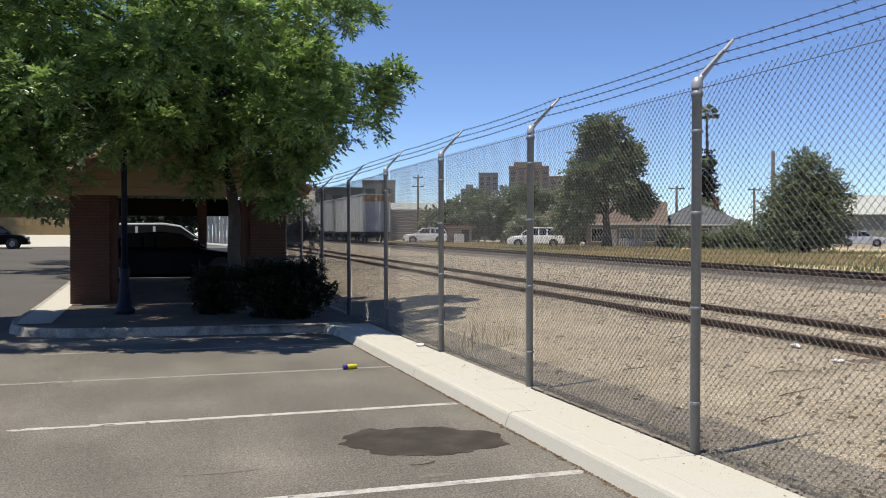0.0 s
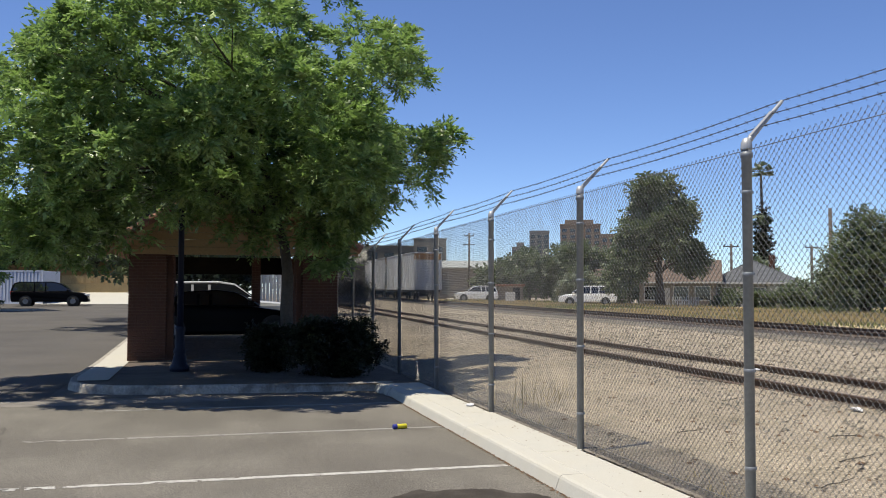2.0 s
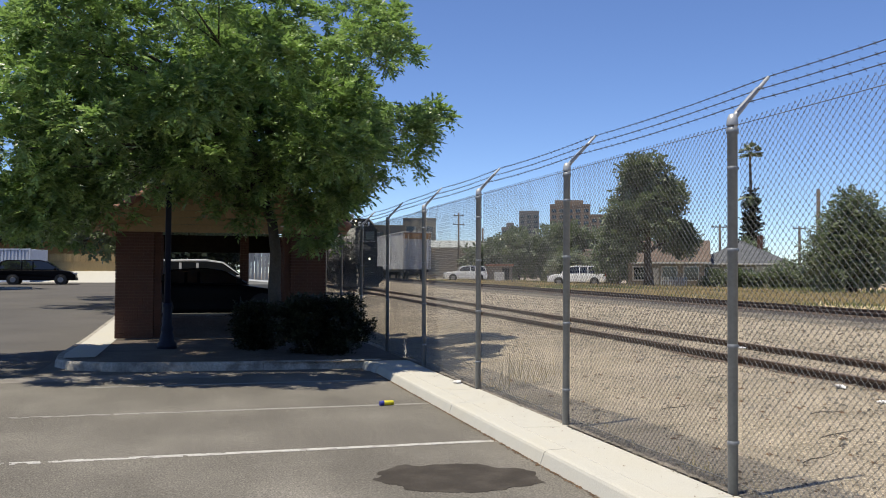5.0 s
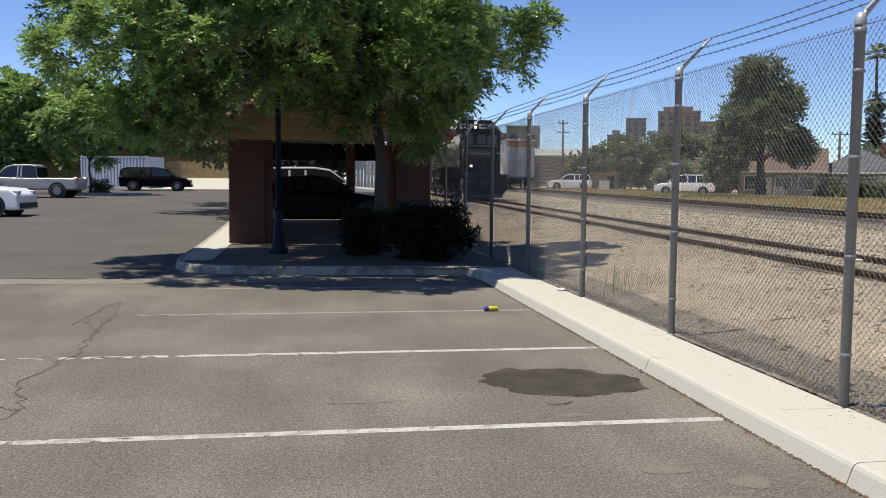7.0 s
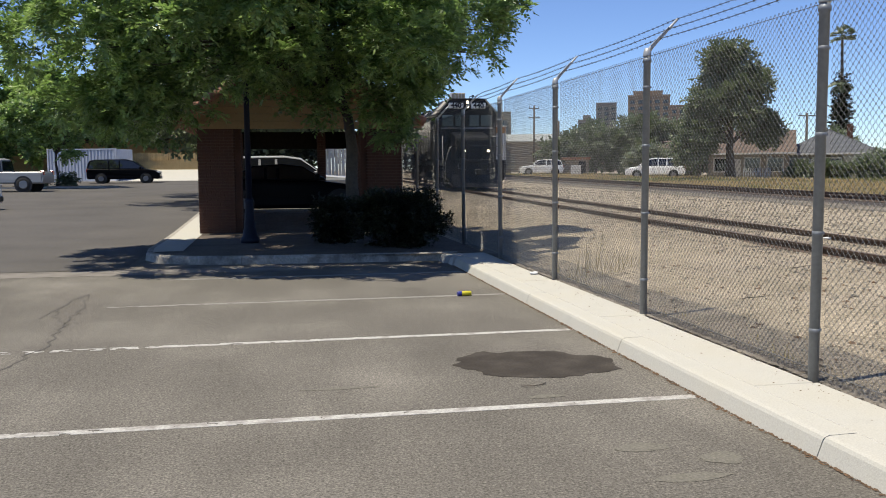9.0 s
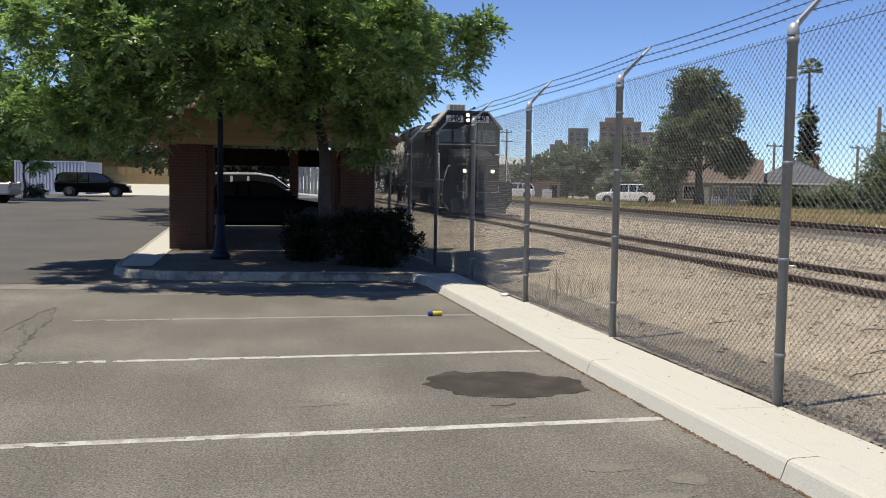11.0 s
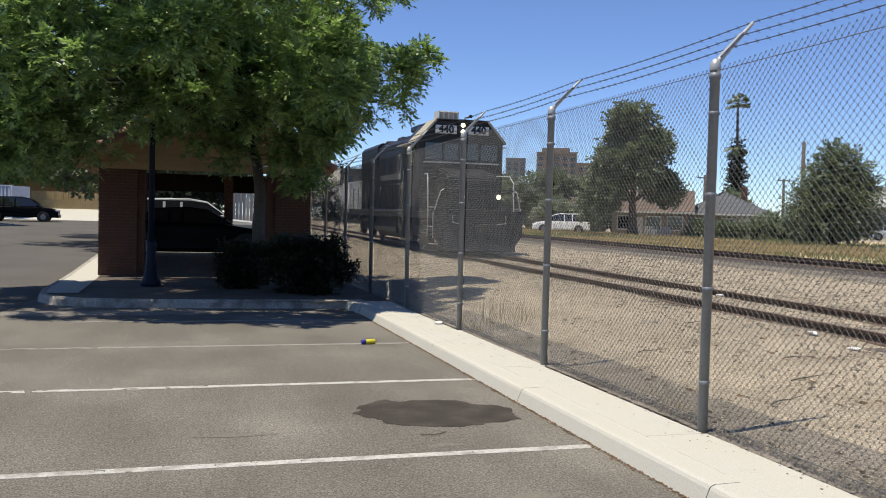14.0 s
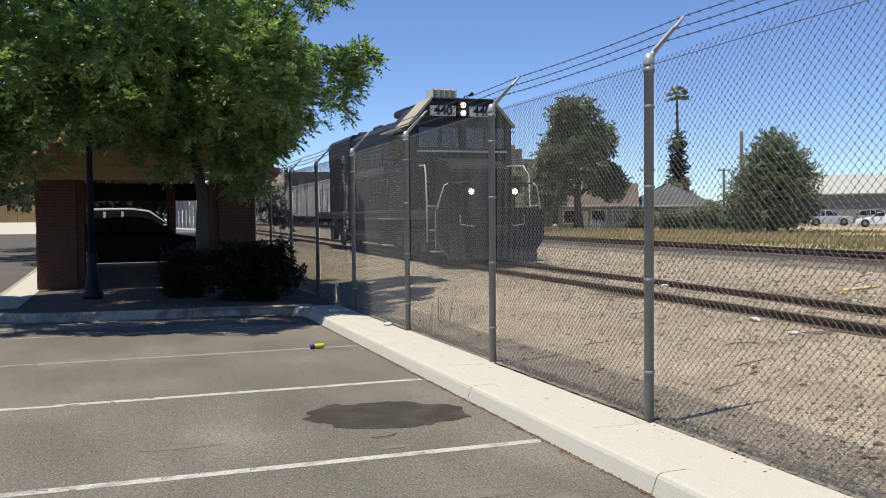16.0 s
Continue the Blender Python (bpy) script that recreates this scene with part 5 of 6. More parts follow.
    if kind == "pickup":
        part("bed_liner", boxed(-2.85, -0.85, -0.85, 0.85, 1.1, 1.135), M["ink"], body)
    return ob


def on_lot(x, y, rz=0):
    return pose(x, y, ground_z(x, y), 0.0, 0, rz)


vehicle("sedan", "sedan", pose(0.45, 27.0, 0.405), M["car_black"], "glossy black sedan parked in the carport's shade")
vehicle("suv", "suv", pose(0.55, 31.3, 0.412), M["car_silver"], "silver suv parked behind the black sedan")
vehicle("minivan", "minivan", on_lot(-10.75, 69.2, 3), M["car_black"], "black minivan parked before a white container")
vehicle("suv", "suv", on_lot(-12.45, 35.4, -4), M["car_white"], "white suv whose nose shows in the lot")
vehicle("pickup", "pickup_truck", on_lot(-15.4, 54.2, 176), M["car_grey"], "grey pickup truck parked by the median")
vehicle("sedan", "sedan", on_lot(-19.8, 62.5, 10), M["car_black"], "dark sedan far across the lot")


def on_land(x, y, rz=0):
    return pose(x, y, ground_z(x, y) + 0.03, 0, 0, rz)


vehicle("suv", "suv", on_land(76.5, 82.0, -40), M["car_silver"], "silver suv parked by the warehouse", "cars by the warehouse")
vehicle("suv", "suv", on_land(80.3, 78.5, -40), M["car_grey"], "grey suv parked by the warehouse", "cars by the warehouse")
vehicle("sedan", "sedan", on_land(69.2, 67.4, 135), M["car_white"], "white sedan parked by the warehouse", "cars by the warehouse")
vehicle("minivan", "camper_van", on_land(32.4, 73.2, 155), M["car_white"], "white camper van beside flowering bushes")
vehicle("suv", "suv", on_land(29.0, 95.8, 170), M["car_white"], "white suv parked by the low shed", "cars by the shed")
vehicle("sedan", "sedan", on_land(32.3, 96.8, 170), M["car_silver"], "silver sedan parked by the low shed", "cars by the shed")

# ---- far side of the lot ----
def container(m, length, height, label):
    ob = thing("shipping_container", m, label, "container", "")
    bm = bmesh.new()
    pts, n = [], int(length / 0.28)
    for k in range(n + 1):
        x = k * length / n
        pts += [(x, 0.0), (x + 0.07, 0.0), (x + 0.1, 0.055), (x + 0.2, 0.055), (x + 0.23, 0.0)]
    pts = [p for p in pts if p[0] <= length]
    lo = [bm.verts.new((x, y, 0.16)) for x, y in pts]
    hi = [bm.verts.new((x, y, height - 0.1)) for x, y in pts]
    for i in range(len(pts) - 1):
        bm.faces.new((lo[i], lo[i + 1], hi[i + 1], hi[i]))
    part("corrugated_side", bm, M["container"], ob)
    part("shell", boxed(0.02, length - 0.02, 0.06, 2.4, 0.16, height - 0.05, bevel=0.01), M["container"], ob)
    for z0, z1 in ((0.02, 0.16), (height - 0.1, height)):
        part("side_rail", boxed(0.0, length, -0.02, 0.055, z0, z1), M["container"], ob)
    for x in (0, length - 0.14):
        part("corner_post", boxed(x, x + 0.14, -0.03, 0.05, 0.0, height + 0.01), M["container"], ob)
    return ob


container(pose(-17.7, 76.2, ground_z(0, 73), 0, 0, -22), 6.06, 2.6, "pale blue-white corrugated shipping container")

slats = thing("slat_fence", pose(2.3, 44.9, ground_z(0, 45)), "sunlit white corrugated metal fence panel", "fence")
for k in range(9):
    part("slat", boxed(k * 0.17, k * 0.17 + 0.15, -0.02 - 0.02 * (k % 2), 0.01, 0.0, 2.6 + 0.05 * math.sin(k * 2.1)), M["white"], slats)
part("rail", boxed(-0.05, 1.6, 0.012, 0.06, 0.5, 0.6), M["white"], slats)

wood = thing("board_fence", pose(-14.5, 86, 1.82), "yellowish timber board fence in sun", "fence")
for k in range(50):
    part("board", boxed(k * 0.2, k * 0.2 + 0.185, 0, 0.03, 0.5, 1.5 + 0.03 * math.sin(k * 1.7)), M["timber"], wood)
for k in range(5):
    part("wall_panel", boxed(k * 2.0, k * 2.0 + 1.97, -0.12, -0.04, -0.1, 0.72), M["timber"], wood)
part("rail", boxed(0, 10, -0.15, -0.02, 0.73, 0.81), M["timber"], wood)
sheet("apron", [-13.5, 2], [73.5, 78, 86.5], lambda x, y: 0.9 + 0.9 * (y - 73.5) / 12.5, M["concrete"], "bright concrete apron at the lot's far edge", "pavement")

median = tagged(new("median"), "low kerbed median with bark mulch", "kerb", kind="structure")
bm = bmesh.new()
prism(bm, [(-24, 58.6), (-10.2, 58.9), (-9.6, 59.5), (-10.2, 60.1), (-24, 60.4)], "z", 0.5, 0.78)
part("kerb_ring", bm, M["concrete"], median)
bm = bmesh.new()
prism(bm, [(-24, 58.8), (-10.3, 59.1), (-9.9, 59.5), (-10.3, 59.95), (-24, 60.2)], "z", 0.6, 0.795)
part("mulch", bm, M["soil"], median)
wall = thing("house", pose(-30, 98, 0.9), "tan house half hidden behind trees", "house")
part("wall", boxed(0, 24, 0, 8, 0, 4.2), M["siding"], wall)
bm = bmesh.new()
prism(bm, [(-0.6, 4.1), (8.6, 4.1), (4.0, 6.6)], "x", -0.6, 24.6)
part("roof", bm, M["shingle_brown"], wall)
for k in range(4):
    part("window", boxed(2 + k * 5.5, 3.6 + k * 5.5, -0.05, 0.02, 1.2, 2.6), M["glass"], wall)

def simple_tree(name, x, y, h, spread, seed, count, leaf, mat, label, low=0.28, z=None, zr=None, n=26, blob=None, trunk_r=None):
    g = ground_z(x, y) if z is None else z
    cz = h * (1 + low) / 2
    blobs = crown_blobs(seed, (0, 0, cz), (spread, spread, zr or h * (1 - low) / 2), n, blob or spread * 0.36, low=-0.9)
    r = trunk_r or h * 0.025
    return tree(name, (x, y, g), [(0, 0, -0.2), (0.05, 0, h * 0.12), (-0.05, 0.05, h * 0.25), (0, 0, h * 0.38)], blobs, count, leaf, leaf * 0.36, mat, label, seed, r, tips=12, tufted=mat is M["leaf"])


simple_tree("young_tree", -13.3, 59.6, 5.6, 2.5, 21, 16000, 0.2, M["leaf"], "young green tree on the median", low=0.4, z=0.78, trunk_r=0.09)
for k, (x, y, h, sp) in enumerate(((-24.5, 79, 8.6, 4.2), (-18.6, 85, 9.8, 4.2), (-16.8, 84, 8.4, 3.4), (-10.2, 91, 8.6, 3.4), (-31, 76, 8.4, 4.2), (-38, 82, 9, 4.6), (-5.5, 92, 8.5, 3.6), (-1.5, 90, 8.0, 3.6), (3.0, 90, 7.5, 3.4), (-26.5, 94, 9, 4.4))):
    simple_tree("broadleaf_tree", x, y, h, sp, 30 + k, 20000, 0.34, M["leaf"], "tall broadleaf tree beyond the parking lot", low=0.22 if x < -12 else 0.46)
for k, (x, y, h, sp) in enumerate(((-2.6, 38.5, 8.0, 4.0), (0.8, 56, 6.0, 3.0), (-2.2, 46.5, 8.6, 3.6))):
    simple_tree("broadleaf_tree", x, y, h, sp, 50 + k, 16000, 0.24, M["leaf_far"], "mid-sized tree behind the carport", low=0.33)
# added to darken the view through the carport; shade is in the leaf colour
for k, (x, y, h, sp) in enumerate(((-0.2, 45.5, 5.4, 2.0), (6.4, 50, 5.0, 2.6))):
    simple_tree("evergreen_shrub", x, y, h, sp, 55 + k, 14000, 0.16, M["leaf_bush"], "dense evergreen shrub added behind the carport, leaves darkened for shade", low=0.05)
for k, (x, y) in enumerate(((-12.7, 60.0), (-14.3, 60.0))):
    rs = np.random.RandomState(60 + k)
    ob = thing("planter_shrub", pose(x, y - 0.4, 0.78), "small dull green shrub on the median", "shrub", "shrubs on the median")
    v, f = leaf_cloud(rs, crown_blobs(60 + k, (0, 0, 0.35), (0.5, 0.4, 0.3), 8, 0.2), 1500, 0.12, 0.05)
    tagged(part("foliage", quads("foliage", v, f), M["leaf_far"], ob), kind="stuff")

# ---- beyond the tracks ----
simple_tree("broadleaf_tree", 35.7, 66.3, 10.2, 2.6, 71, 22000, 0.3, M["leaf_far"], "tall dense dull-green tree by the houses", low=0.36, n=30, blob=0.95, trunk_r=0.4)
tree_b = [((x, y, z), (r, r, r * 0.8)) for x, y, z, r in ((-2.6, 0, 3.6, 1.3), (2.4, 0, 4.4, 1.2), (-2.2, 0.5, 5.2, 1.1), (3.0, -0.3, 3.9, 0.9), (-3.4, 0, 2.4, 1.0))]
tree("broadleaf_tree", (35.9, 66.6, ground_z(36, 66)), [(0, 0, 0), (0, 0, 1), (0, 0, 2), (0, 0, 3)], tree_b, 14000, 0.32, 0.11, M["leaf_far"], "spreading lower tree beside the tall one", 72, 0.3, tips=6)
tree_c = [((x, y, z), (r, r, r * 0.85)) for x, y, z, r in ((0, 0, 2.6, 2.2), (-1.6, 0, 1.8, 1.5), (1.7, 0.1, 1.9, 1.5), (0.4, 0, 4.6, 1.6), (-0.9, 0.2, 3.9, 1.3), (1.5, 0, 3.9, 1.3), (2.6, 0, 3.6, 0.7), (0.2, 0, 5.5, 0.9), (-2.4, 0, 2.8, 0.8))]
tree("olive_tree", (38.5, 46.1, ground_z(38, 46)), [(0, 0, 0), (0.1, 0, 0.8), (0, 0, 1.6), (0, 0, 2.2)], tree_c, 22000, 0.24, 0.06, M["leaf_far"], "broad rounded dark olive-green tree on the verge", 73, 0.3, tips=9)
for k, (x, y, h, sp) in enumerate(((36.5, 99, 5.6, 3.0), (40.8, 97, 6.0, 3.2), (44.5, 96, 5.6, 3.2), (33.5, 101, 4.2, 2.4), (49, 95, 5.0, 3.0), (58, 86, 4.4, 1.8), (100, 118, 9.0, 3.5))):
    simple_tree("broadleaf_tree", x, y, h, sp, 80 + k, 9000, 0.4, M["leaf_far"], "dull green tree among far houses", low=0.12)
for k, (x, y, r) in enumerate(((33.5, 77.5, 1.5), (35.4, 77.0, 1.6), (37.2, 76.4, 1.3))):
    rs = np.random.RandomState(95 + k)
    ob = thing("oleander_bush", pose(x, y, ground_z(x, y)), "pale flowering bush behind the camper van", "shrub", "flowering bushes")
    v, f = leaf_cloud(rs, crown_blobs(95 + k, (0, 0, r * 1.05), (r, r, r), 14, r * 0.4), 6000, 0.22, 0.09)
    tagged(part("foliage", quads("foliage", v, f), M["leaf_blossom"], ob), kind="stuff")

for k, (x, y, r) in enumerate(((45.2, 62.5, 1.0), (47.6, 63.4, 1.3), (50.4, 64.6, 1.5), (52.6, 65.8, 1.8), (54.6, 67.0, 1.6), (43.0, 63.4, 0.8), (40.8, 64.6, 0.9))):
    rs = np.random.RandomState(120 + k)
    ob = thing("yard_bush", pose(x, y, ground_z(x, y)), "dull green overgrown bush before the houses", "shrub", "bushes before the houses")
    v, f = leaf_cloud(rs, crown_blobs(120 + k, (0, 0, r * 0.85), (r * 1.1, r, r * 0.85), 12, r * 0.38), 5000, 0.2, 0.06)
    tagged(part("foliage", quads("foliage", v, f), M["leaf_far"], ob), kind="stuff")

# ivy-clad palm
palm = thing("palm_tree", pose(62.1, 90.8, ground_z(62, 90)), "tall fan palm with ivy-clad trunk", "palm")
part("trunk", made((path_tube, [(0, 0, -0.2), (0.1, 0, 6), (0.0, 0, 11), (-0.1, 0, 15.3)], [0.4, 0.25, 0.17, 0.13], 10)), M["bark"], palm)
rs = np.random.RandomState(7)
ivy = [((0, 0, 1.2 + k * 0.72), (1.25 - 0.075 * k, 1.25 - 0.075 * k, 0.7)) for k in range(14)]
v, f = leaf_cloud(rs, ivy, 9000, 0.3, 0.13)
tagged(part("ivy", quads("ivy", v, f), M["leaf_bush"], palm, "dark green ivy"), kind="stuff")
rng = random.Random(12)
for k in range(56):
    a, e = k * 2.4, rng.uniform(-1.2, 1.2)
    bm = bmesh.new()
    ctr = Vector((-0.1, 0, 15.3 if e > -0.3 else FAR))
    d = Vector((math.cos(a) * math.cos(e), math.sin(a) * math.cos(e), math.sin(e)))
    tip = ctr + d * rng.uniform(0.55, 0.8)
    path_tube(bm, [ctr, ctr.lerp(tip, 0.5) + Vector((0, 0, 0.06)), tip], 0.03, 4)
    side = d.cross(Vector((0, 0, 1)))
    side = side.normalized() if side.length > 0.1 else Vector((1, 0, 0))
    for j in range(9):
        t = (j - 4) / 4
        q = tip + (d * (1 - 0.35 * t * t) + side * t * 0.9 - Vector((0, 0, 0.25))) * 0.75
        w = side * 0.13 + Vector((0, 0, 0.08))
        vs = [bm.verts.new(p) for p in (tip - w * 0.3, tip + w * 0.3, q + w, q - w * 0.2)]
        bm.faces.new(vs)
    part("frond", bm, M["leaf_far"], palm)


def house(m, w, d, h, ridge, wallm, roofm, label, hip=True):
    ob = thing("house", m, label, "house", "houses beyond the tracks")
    body = part("wall", boxed(-w / 2, w / 2, -d / 2, d / 2, -0.4, h), wallm, ob)
    bm = bmesh.new()
    e, inset = 0.55, (d / 2 if hip else 0.0)
    lo = [bm.verts.new(p) for p in ((-w / 2 - e, -d / 2 - e, h - 0.05), (w / 2 + e, -d / 2 - e, h - 0.05), (w / 2 + e, d / 2 + e, h - 0.05), (-w / 2 - e, d / 2 + e, h - 0.05))]
    top = [bm.verts.new((-w / 2 - (0 if hip else e) + inset, 0, ridge)), bm.verts.new((w / 2 + (0 if hip else e) - inset, 0, ridge))]
    for q in ((lo[0], lo[1], top[1], top[0]), (lo[2], lo[3], top[0], top[1]), (lo[1], lo[2], top[1]), (lo[3], lo[0], top[0]), tuple(lo[::-1])):
        bm.faces.new(q)
    roof = part("roof", bm, roofm, ob)
    part("fascia", boxed(-w / 2 - e - 0.02, w / 2 + e + 0.02, -d / 2 - e - 0.03, -d / 2 - e, h - 0.17, h - 0.03), M["white"], roof)
    for k, x in enumerate((-w * 0.33, w * 0.05, w * 0.33)):
        win = part("window", boxed(x - 0.6, x + 0.6, -d / 2 - 0.03, -d / 2 + 0.03, 1.0, 2.1), M["glass"], ob)
        part("window_frame", made((box, x - 0.7, x + 0.7, -d / 2 - 0.06, -d / 2 - 0.031, 2.1, 2.2), (box, x - 0.7, x + 0.7, -d / 2 - 0.06, -d / 2 - 0.031, 0.9, 1.0), (box, x - 0.7, x - 0.6, -d / 2 - 0.06, -d / 2 - 0.031, 1.0, 2.1), (box, x + 0.6, x + 0.7, -d / 2 - 0.06, -d / 2 - 0.031, 1.0, 2.1)), M["white"], win)
    part("door", boxed(-w * 0.16 - 0.45, -w * 0.16 + 0.45, -d / 2 - 0.05, -d / 2 + 0.02, 0, 2.05), M["white"], ob)
    part("chimney", boxed(w * 0.2, w * 0.2 + 0.5, 0.3, 0.8, h, ridge + 0.5), M["brick"], roof)
    return ob


house(pose(42.0, 74.5, 0.25, 0, 0, -31), 6.6, 7, 2.6, 4.6, M["stucco"], M["shingle_brown"], "low beige house with brown shingle roof", hip=False)
house(pose(49.3, 73.8, 0.2, 0, 0, -33), 7.6, 8, 2.6, 4.7, M["stucco_grey"], M["shingle_grey"], "grey house with blue-grey hipped roof")
house(pose(36.9, 80.5, 0.25, 0, 0, -28), 6.0, 7, 2.4, 3.9, M["stucco"], M["shingle_brown"], "small beige house behind the tall tree")
yard = thing("board_fence", pose(46.0, 66.6, ground_z(46, 66), 0, 0, -36), "grey weathered board fence beside the yard", "fence")
for k in range(24):
    part("board", boxed(k * 0.15, k * 0.15 + 0.135, 0, 0.03, 0, 1.9 + 0.03 * math.sin(k * 2.2)), M["stucco_grey"], yard)
low_fence = thing("picket_fence", pose(38.6, 69.5, ground_z(39, 69), 0, 0, -30), "white low picket fence before the house", "fence")
for k in range(12):
    part("picket", boxed(k * 0.19, k * 0.19 + 0.1, 0, 0.03, 0, 0.9), M["white"], low_fence)


def utility_pole(x, y, h, arms, label):
    ob = thing("utility_pole", pose(x, y, ground_z(x, y)), label, "utility pole", "utility poles")
    part("pole", made((tube, (0, 0, -0.3), (0, 0, h), 0.17, 0.12)), M["pole"], ob)
    for z, w in arms:
        part("crossarm", boxed(-w, w, -0.06, 0.06, z - 0.06, z + 0.06), M["pole"], ob)
        for k in (-0.85, 0, 0.85):
            part("insulator", made((tube, (k * w, 0, z + 0.06), (k * w, 0, z + 0.25), 0.05, 0.04, 6)), M["ink"], ob)


utility_pole(42.0, 53.5, 7.2, (), "short weathered wooden pole without arms")
utility_pole(33.9, 115.2, 9.0, ((8.6, 0.7), (7.4, 0.8)), "wooden utility pole with two crossarms")
utility_pole(39.5, 122, 7.5, (), "plain wooden utility pole")
utility_pole(56.2, 88, 6.8, ((6.5, 1.0),), "distant wooden utility pole with crossarm")
utility_pole(62.0, 82, 6.4, ((6.2, 0.8),), "distant wooden utility pole with crossarm")


def warehouse(m, w, d, h, ridge, wallm, roofm, label, doors=3):
    ob = thing("warehouse", m, label, "warehouse")
    part("wall", boxed(-w / 2, w / 2, 0, d, -0.5, h), wallm, ob)
    bm = bmesh.new()
    prism(bm, [(-0.5, h - 0.1), (d / 2, ridge), (d + 0.5, h - 0.1), (d + 0.5, h + 0.05), (d / 2, ridge + 0.2), (-0.5, h + 0.05)], "x", -w / 2 - 0.4, w / 2 + 0.4)
    roof = part("roof", bm, roofm, ob)
    n = int(w / 1.2)
    for k in range(n):
        x = -w / 2 + (k + 0.5) * w / n
        bm = bmesh.new()
        prism(bm, [(-0.5, h + 0.055), (d / 2, ridge + 0.205), (d / 2, ridge + 0.26), (-0.5, h + 0.11)], "x", x - 0.03, x + 0.03)
        part("roof_rib", bm, roofm, roof)
    for k in range(doors):
        x = -w / 2 + (k + 0.5) * w / doors
        part("door", boxed(x - 0.6, x + 0.6, -0.06, 0.02, 0, 2.1), M["stucco_grey"] if k % 2 else M["glass"], ob)


warehouse(pose(99.5, 98.0, 0.5, 0, 0, -43), 25, 14, 4.2, 7.0, M["stucco_grey"], M["metal_roof"], "low grey warehouse with pale metal roof")
warehouse(pose(39.5, 125, 1.6, 0, 0, -17), 24, 14, 3.9, 5.0, M["stucco"], M["metal_roof"], "long beige warehouse with white roof edge", 6)


def block(m, w, d, h, wallm, rows, cols, label, name="office_tower", step=None):
    """A flat-roofed block with window bays."""
    ob = thing(name, m, label, "building", "far buildings")
    part("wall", boxed(-w / 2, w / 2, 0, d, -3, h), wallm, ob)
    part("parapet", boxed(-w / 2 - w * 0.01, w / 2 + w * 0.01, -w * 0.01, d, h, h + h * 0.02), wallm, ob)
    bw, bh = w / cols, (h * 0.94) / rows
    me = mesh_of(boxed(-bw * 0.3, bw * 0.3, -0.12, 0.1, -bh * 0.28, bh * 0.28), "window")
    me.materials.append(M["glass"])
    for r in range(rows):
        for c in range(cols):
            o = part("window", me, None, ob)
            o.matrix_basis = pose(-w / 2 + (c + 0.5) * bw, 0, h * 0.03 + (r + 0.5) * bh)
    if step:
        part("penthouse", boxed(step[0], step[1], 1, d - 1, h, h + step[2]), wallm, ob)


block(pose(160.4, 420.4, 0, 0, 0, -21), 9.8, 9, 32.6, M["tower_grey"], 12, 3, "distant grey concrete apartment tower")
block(pose(167.2, 385.2, 0, 0, 0, -23), 18.5, 14, 33.5, M["tower_brown"], 11, 5, "distant brown office tower", step=(-7, 6, 2.6))
block(pose(180.4, 379.3, 0, 0, 0, -23), 10.0, 12, 28.8, M["tower_brown"], 9, 3, "lower wing of the brown office tower")
block(pose(201.6, 565, 0, 0, 0, -19), 10.5, 9, 32.4, M["tower_grey"], 10, 3, "hazy distant grey tower", step=(-2, 3, 3.5))
block(pose(28.0, 147.5, 1.4, 0, 0, -11), 11, 10, 8.2, M["stucco"], 2, 4, "flat-roofed industrial building beyond the boxcars", "industrial_building")
block(pose(36.0, 145.5, 1.4, 0, 0, -14), 5.5, 10, 9.4, M["stucco"], 2, 2, "taller stair block of the industrial building", "industrial_building")

shed = thing("shed", pose(32.6, 94.6, ground_z(32, 94), 0, 0, -17), "small shed with reddish roof by the yard", "shed")
part("wall", boxed(-1.4, 1.4, 0, 2.2, 0, 1.75), M["stucco"], shed)
part("roof", boxed(-1.6, 1.6, -0.3, 2.5, 1.75, 2.0), M["tile"], shed)
part("door", boxed(0.3, 1.1, -0.04, 0.02, 0, 1.6), M["ink"], shed)
cabinet = thing("utility_cabinet", pose(31.0, 89.9, ground_z(31, 90), 0, 0, -17), "white steel utility cabinet on the verge", "cabinet")
part("body", boxed(-0.52, 0.52, 0, 0.7, 0, 1.12, bevel=0.02), M["white"], cabinet)
part("door", boxed(-0.47, 0.47, -0.03, 0.0, 0.08, 1.04), M["white"], cabinet)


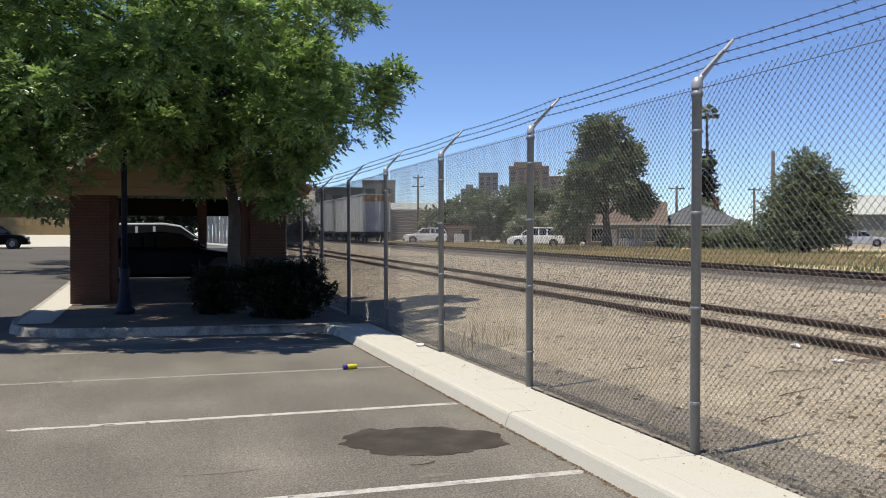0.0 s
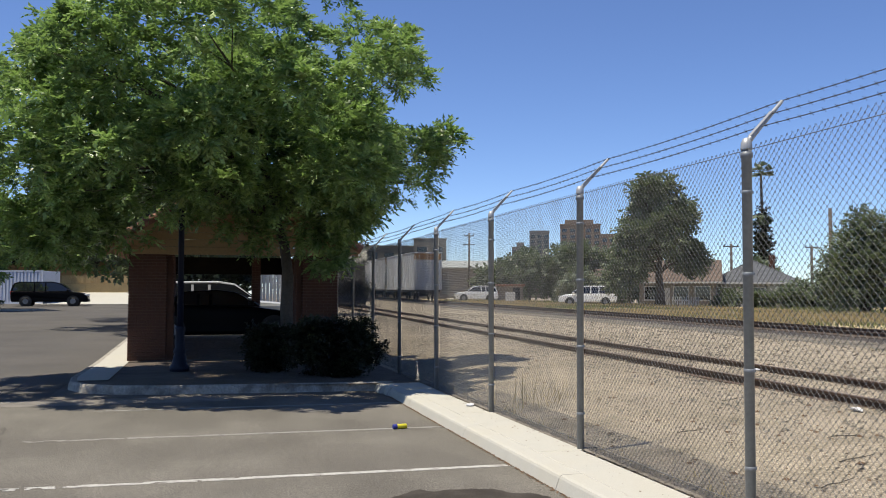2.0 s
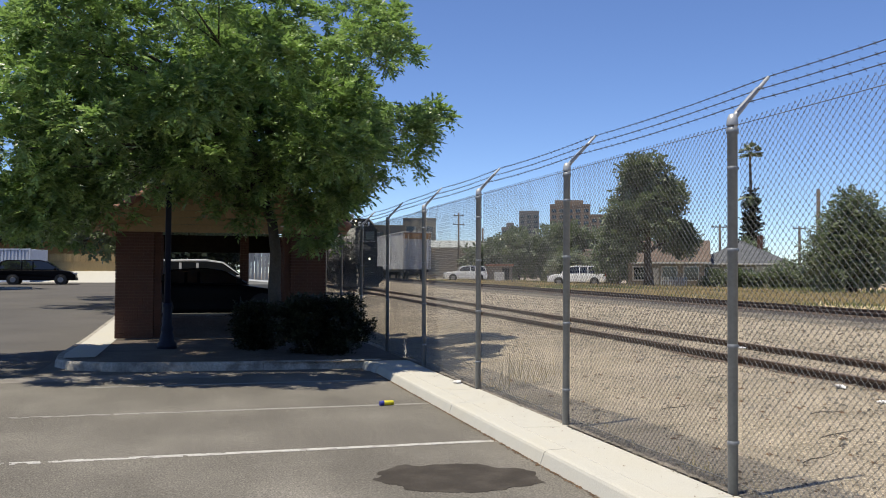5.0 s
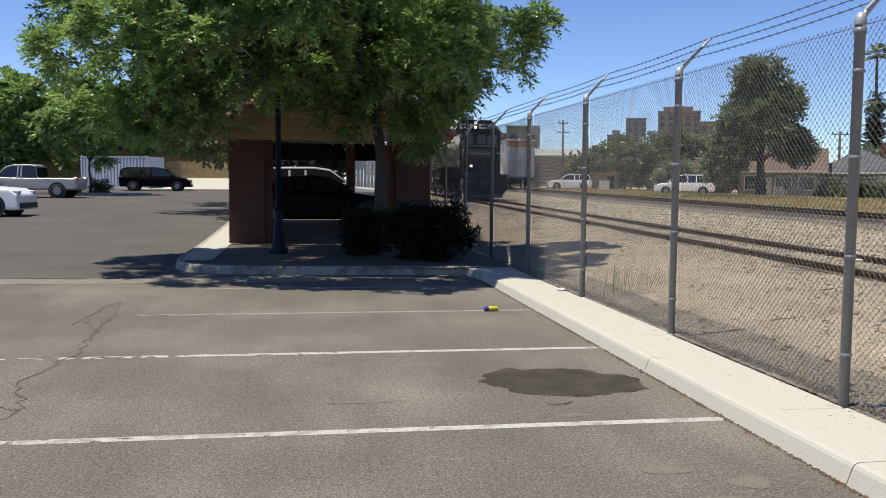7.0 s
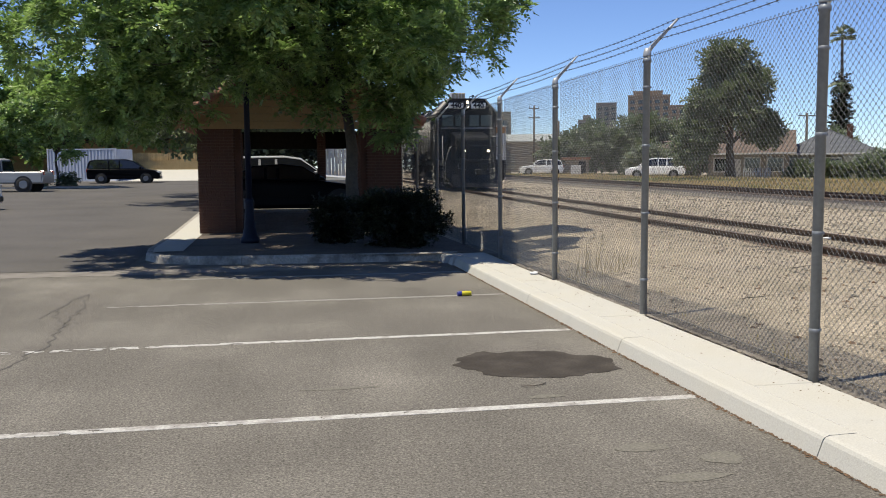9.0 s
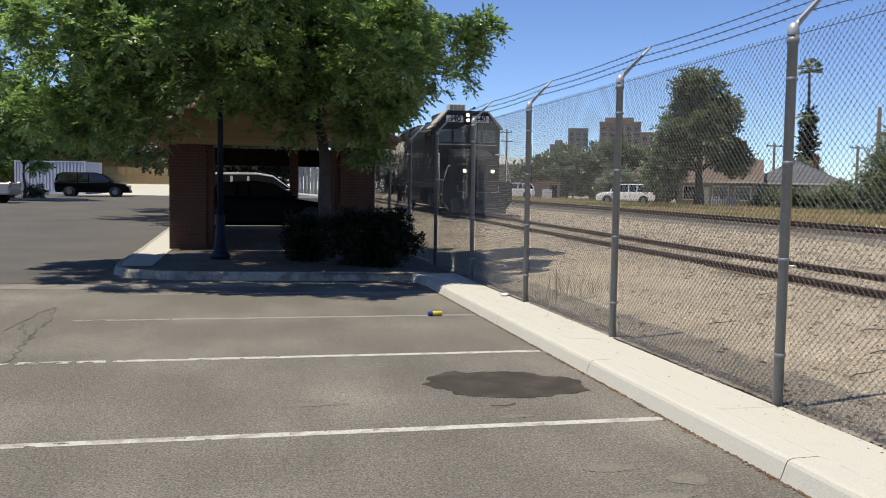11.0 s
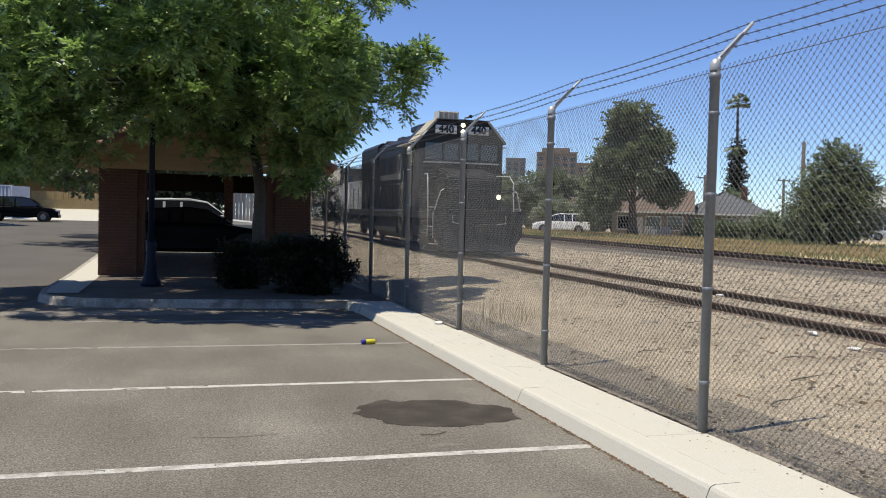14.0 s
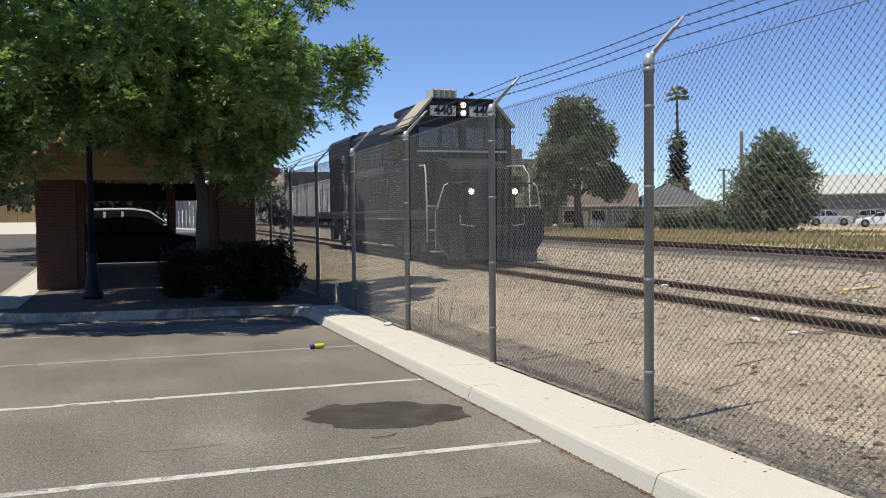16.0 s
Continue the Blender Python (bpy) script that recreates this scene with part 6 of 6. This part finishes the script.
def boxcar(y, label):
    x, z = track_x(y) + FAR, rail_z(y) + 0.11
    ob = thing("boxcar", pose(x, y, z, 0.2, 0, -1.48), label, "boxcar", "boxcars on the main line")
    body = part("body", boxed(-1.45, 1.45, 0, 16.2, 1.05, 4.75, bevel=0.04), M["boxcar"], ob)
    for k in range(15):
        for s in (-1, 1):
            part("side_rib", boxed(min(s * 1.455, s * 1.5), max(s * 1.455, s * 1.5), 0.3 + k * 1.1, 0.42 + k * 1.1, 1.1, 4.6), M["boxcar"], body)
    part("roof", boxed(-1.52, 1.52, -0.05, 16.25, 4.76, 4.86, bevel=0.02), M["white"], ob)
    part("end_band", boxed(-1.4, 1.4, -0.06, -0.005, 4.1, 4.72), M["orange"], ob, "faded orange band on the end")
    for k in range(5):
        part("end_rib", boxed(-1.35, 1.35, -0.07, -0.005, 1.3 + k * 0.55, 1.42 + k * 0.55), M["boxcar"], ob)
    part("door", boxed(-1.56, -1.505, 6.4, 9.8, 1.2, 4.5), M["boxcar"], ob)
    lad = part("ladder", made((tube, (-1.3, -0.1, 0.7), (-1.3, -0.1, 4.6), 0.02), (tube, (-0.9, -0.1, 0.7), (-0.9, -0.1, 4.6), 0.02)), M["white"], ob)
    for k in range(9):
        part("rung", made((tube, (-1.3, -0.1, 0.8 + k * 0.42), (-0.9, -0.1, 0.8 + k * 0.42), 0.018)), M["white"], lad)
    part("underframe", boxed(-1.2, 1.2, -0.3, 16.5, 0.8, 1.05), M["grime"], ob)
    for yy in (2.2, 14.0):
        bg = part("bogie", boxed(-1.1, 1.1, yy - 1.0, yy + 1.0, 0.4, 0.8, bevel=0.05), M["grime"], ob)
        for dy in (-0.85, 0.85):
            part("wheel", made((lathe, [(0.1, -0.06), (0.44, -0.06), (0.48, 0.0), (0.44, 0.06), (0.1, 0.06)], (-0.76, yy + dy, 0.46), 16, "x")), M["grime"], bg)
            part("wheel", made((lathe, [(0.1, -0.06), (0.44, -0.06), (0.48, 0.0), (0.44, 0.06), (0.1, 0.06)], (0.76, yy + dy, 0.46), 16, "x")), M["grime"], bg)


boxcar(88, "pale grey boxcar with orange-banded end on the main line")
boxcar(105.6, "pale grey ribbed boxcar behind another on the main line")
boxcar(123.2, "pale grey ribbed boxcar last of three on the main line")

# grass of the verge
def tufts(name, count, place, height, material, label, spread=0.12, width=0.022):
    rs = np.random.RandomState(count)
    pos = np.array([place() for _ in range(count)])
    n = 5
    base = np.repeat(pos, n, 0) + np.c_[rs.normal(size=(count * n, 2)) * spread, np.zeros(count * n)]
    a = rs.uniform(0, 6.28, size=count * n)
    ln = rs.uniform(0.5, 1.2, size=count * n) * np.repeat([height() for _ in range(count)], n)
    w = np.c_[np.cos(a), np.sin(a), np.zeros_like(a)] * width * (1 + ln[:, None])
    tip = base + np.c_[rs.normal(size=(count * n, 2)) * 0.3 * ln[:, None], ln]
    v = np.stack([base - w, base + w, tip], 1).reshape(-1, 3)
    ob = part(name, quads(name, v, np.arange(len(v)).reshape(-1, 3)), material)
    return tagged(ob, label, "grass", kind="stuff")


rng = random.Random(77)


def verge_spot(lo, hi, patch, sign):
    while True:
        y = rng.uniform(12, 100)
        x = lo + (hi - lo) * rng.random()
        if sign * noise.noise((x * 0.13, y * 0.09, patch)) > -0.12:
            return x + 0.03 * y, y, ground_z(x + 0.03 * y, y)


tufts("dry_grass", 18000, lambda: verge_spot(21.6, 36, 1.0, 1), lambda: rng.uniform(0.12, 0.32), M["grass_dry"], "golden dry grass along the far track")
tufts("weeds", 6000, lambda: verge_spot(22.5, 46, 1.0, -1), lambda: rng.uniform(0.12, 0.34), M["grass_green"], "dull green weeds on the verge", 0.2)
tufts("weeds", 40, lambda: (lambda x, y: (x, y, ground_z(x, y)))(FX + 0.15 + abs(rng.gauss(0, 0.15)), 5 + 12 * rng.random()), lambda: rng.uniform(0.05, 0.16), M["grass_dry"], "dry weeds at the fence foot", 0.04, 0.004)
tufts("weeds", 12, lambda: (lambda x, y: (x, y, ground_z(x, y)))(rng.uniform(4.4, 5.2), rng.uniform(12, 13)), lambda: rng.uniform(0.2, 0.6), M["grass_dry"], "tall dry weed stalks behind the fence", 0.1, 0.004)

# ---- litter ----
can = thing("drink_can", pose(2.45, 11.55, 0.033, 0, 0, 8), "yellow and blue drink can lying on its side", "can")
part("body", made((lathe, [(0.026, -0.06), (0.032, -0.05), (0.032, 0.08), (0.026, 0.09)], (0, 0, 0), 18, "x")), M["yellow"], can)
part("end", made((lathe, [(0.027, -0.1), (0.0325, -0.09), (0.0325, -0.045), (0.027, -0.035)], (0, 0, 0), 18, "x")), M["blue"], can, "blue end")
M["paper"] = shader("crumpled_paper", (0.525, 0.525, 0.532), 0.8, vary=0.1)


def paper(x, y, z, s, seed, label):
    bm = bmesh.new()
    bmesh.ops.create_icosphere(bm, subdivisions=2, radius=s * 0.65)
    for v in bm.verts:
        k = 1 + 0.5 * noise.noise(v.co * (1.6 / s) + Vector((seed, 0, 0)))
        v.co = Vector((v.co.x * k * 1.5, v.co.y * k, v.co.z * k * 0.45))
    ob = part("paper_scrap", bm, M["paper"])
    ob.matrix_basis = pose(x, y, z + s * 0.3, 0, 0, seed * 40)
    tagged(ob, label, "litter")


paper(3.7, 12.55, 0.135, 0.08, 1, "crumpled white paper scrap on the walk")
paper(7.75, 9.5, rough_z(7.75, 9.5), 0.1, 2, "crumpled white paper scrap by the rail")
paper(7.5, 8.5, rough_z(7.5, 8.5), 0.08, 3, "crumpled white paper scrap by the rail")
paper(9.1, 13.6, rough_z(9.1, 13.6) + 0.1, 0.07, 4, "crumpled pale wrapper between the rails")
plank = part("plank", boxed(-0.6, 0.6, -0.08, 0.08, 0, 0.04, bevel=0.008), M["timber"])
plank.matrix_basis = pose(12.6, 12.7, rough_z(12.6, 12.7), 0, 0, 20)
tagged(plank, "pale weathered timber plank on the dirt", "plank")
bm = bmesh.new()
path_tube(bm, [(1.84, 6.6, 0.008), (1.92, 6.57, 0.012), (2.0, 6.6, 0.01), (2.06, 6.66, 0.008)], 0.0035, 5)
tagged(part("twig", bm, M["bark"]), "short dark twig lying on asphalt", "twig")
for k, (x, y) in enumerate(((5.6, 7.1), (5.1, 9.2), (6.2, 8.0), (4.9, 6.5), (6.8, 11.0))):
    bm = bmesh.new()
    r2 = random.Random(k)
    pts = [(x + j * 0.12, y + r2.uniform(-0.05, 0.05) + 0.03 * j, rough_z(x + j * 0.12, y) + 0.015) for j in range(5)]
    path_tube(bm, pts, [0.006, 0.006, 0.005, 0.004, 0.002], 5)
    tagged(part("twig", bm, M["bark"]), "dry dead twig lying on the dirt", "twig")


# ---- movement ----
def motions():
    walk(loco, [(k * 0.5, loco_pose(k * 0.5)) for k in range(33)])
    for ax, y in axles:
        walk(ax, [(k * 0.1, pose(0, y, 0.535, math.degrees((loco_y(0) - loco_y(k * 0.1)) / 0.535))) for k in range(161)])


motions()
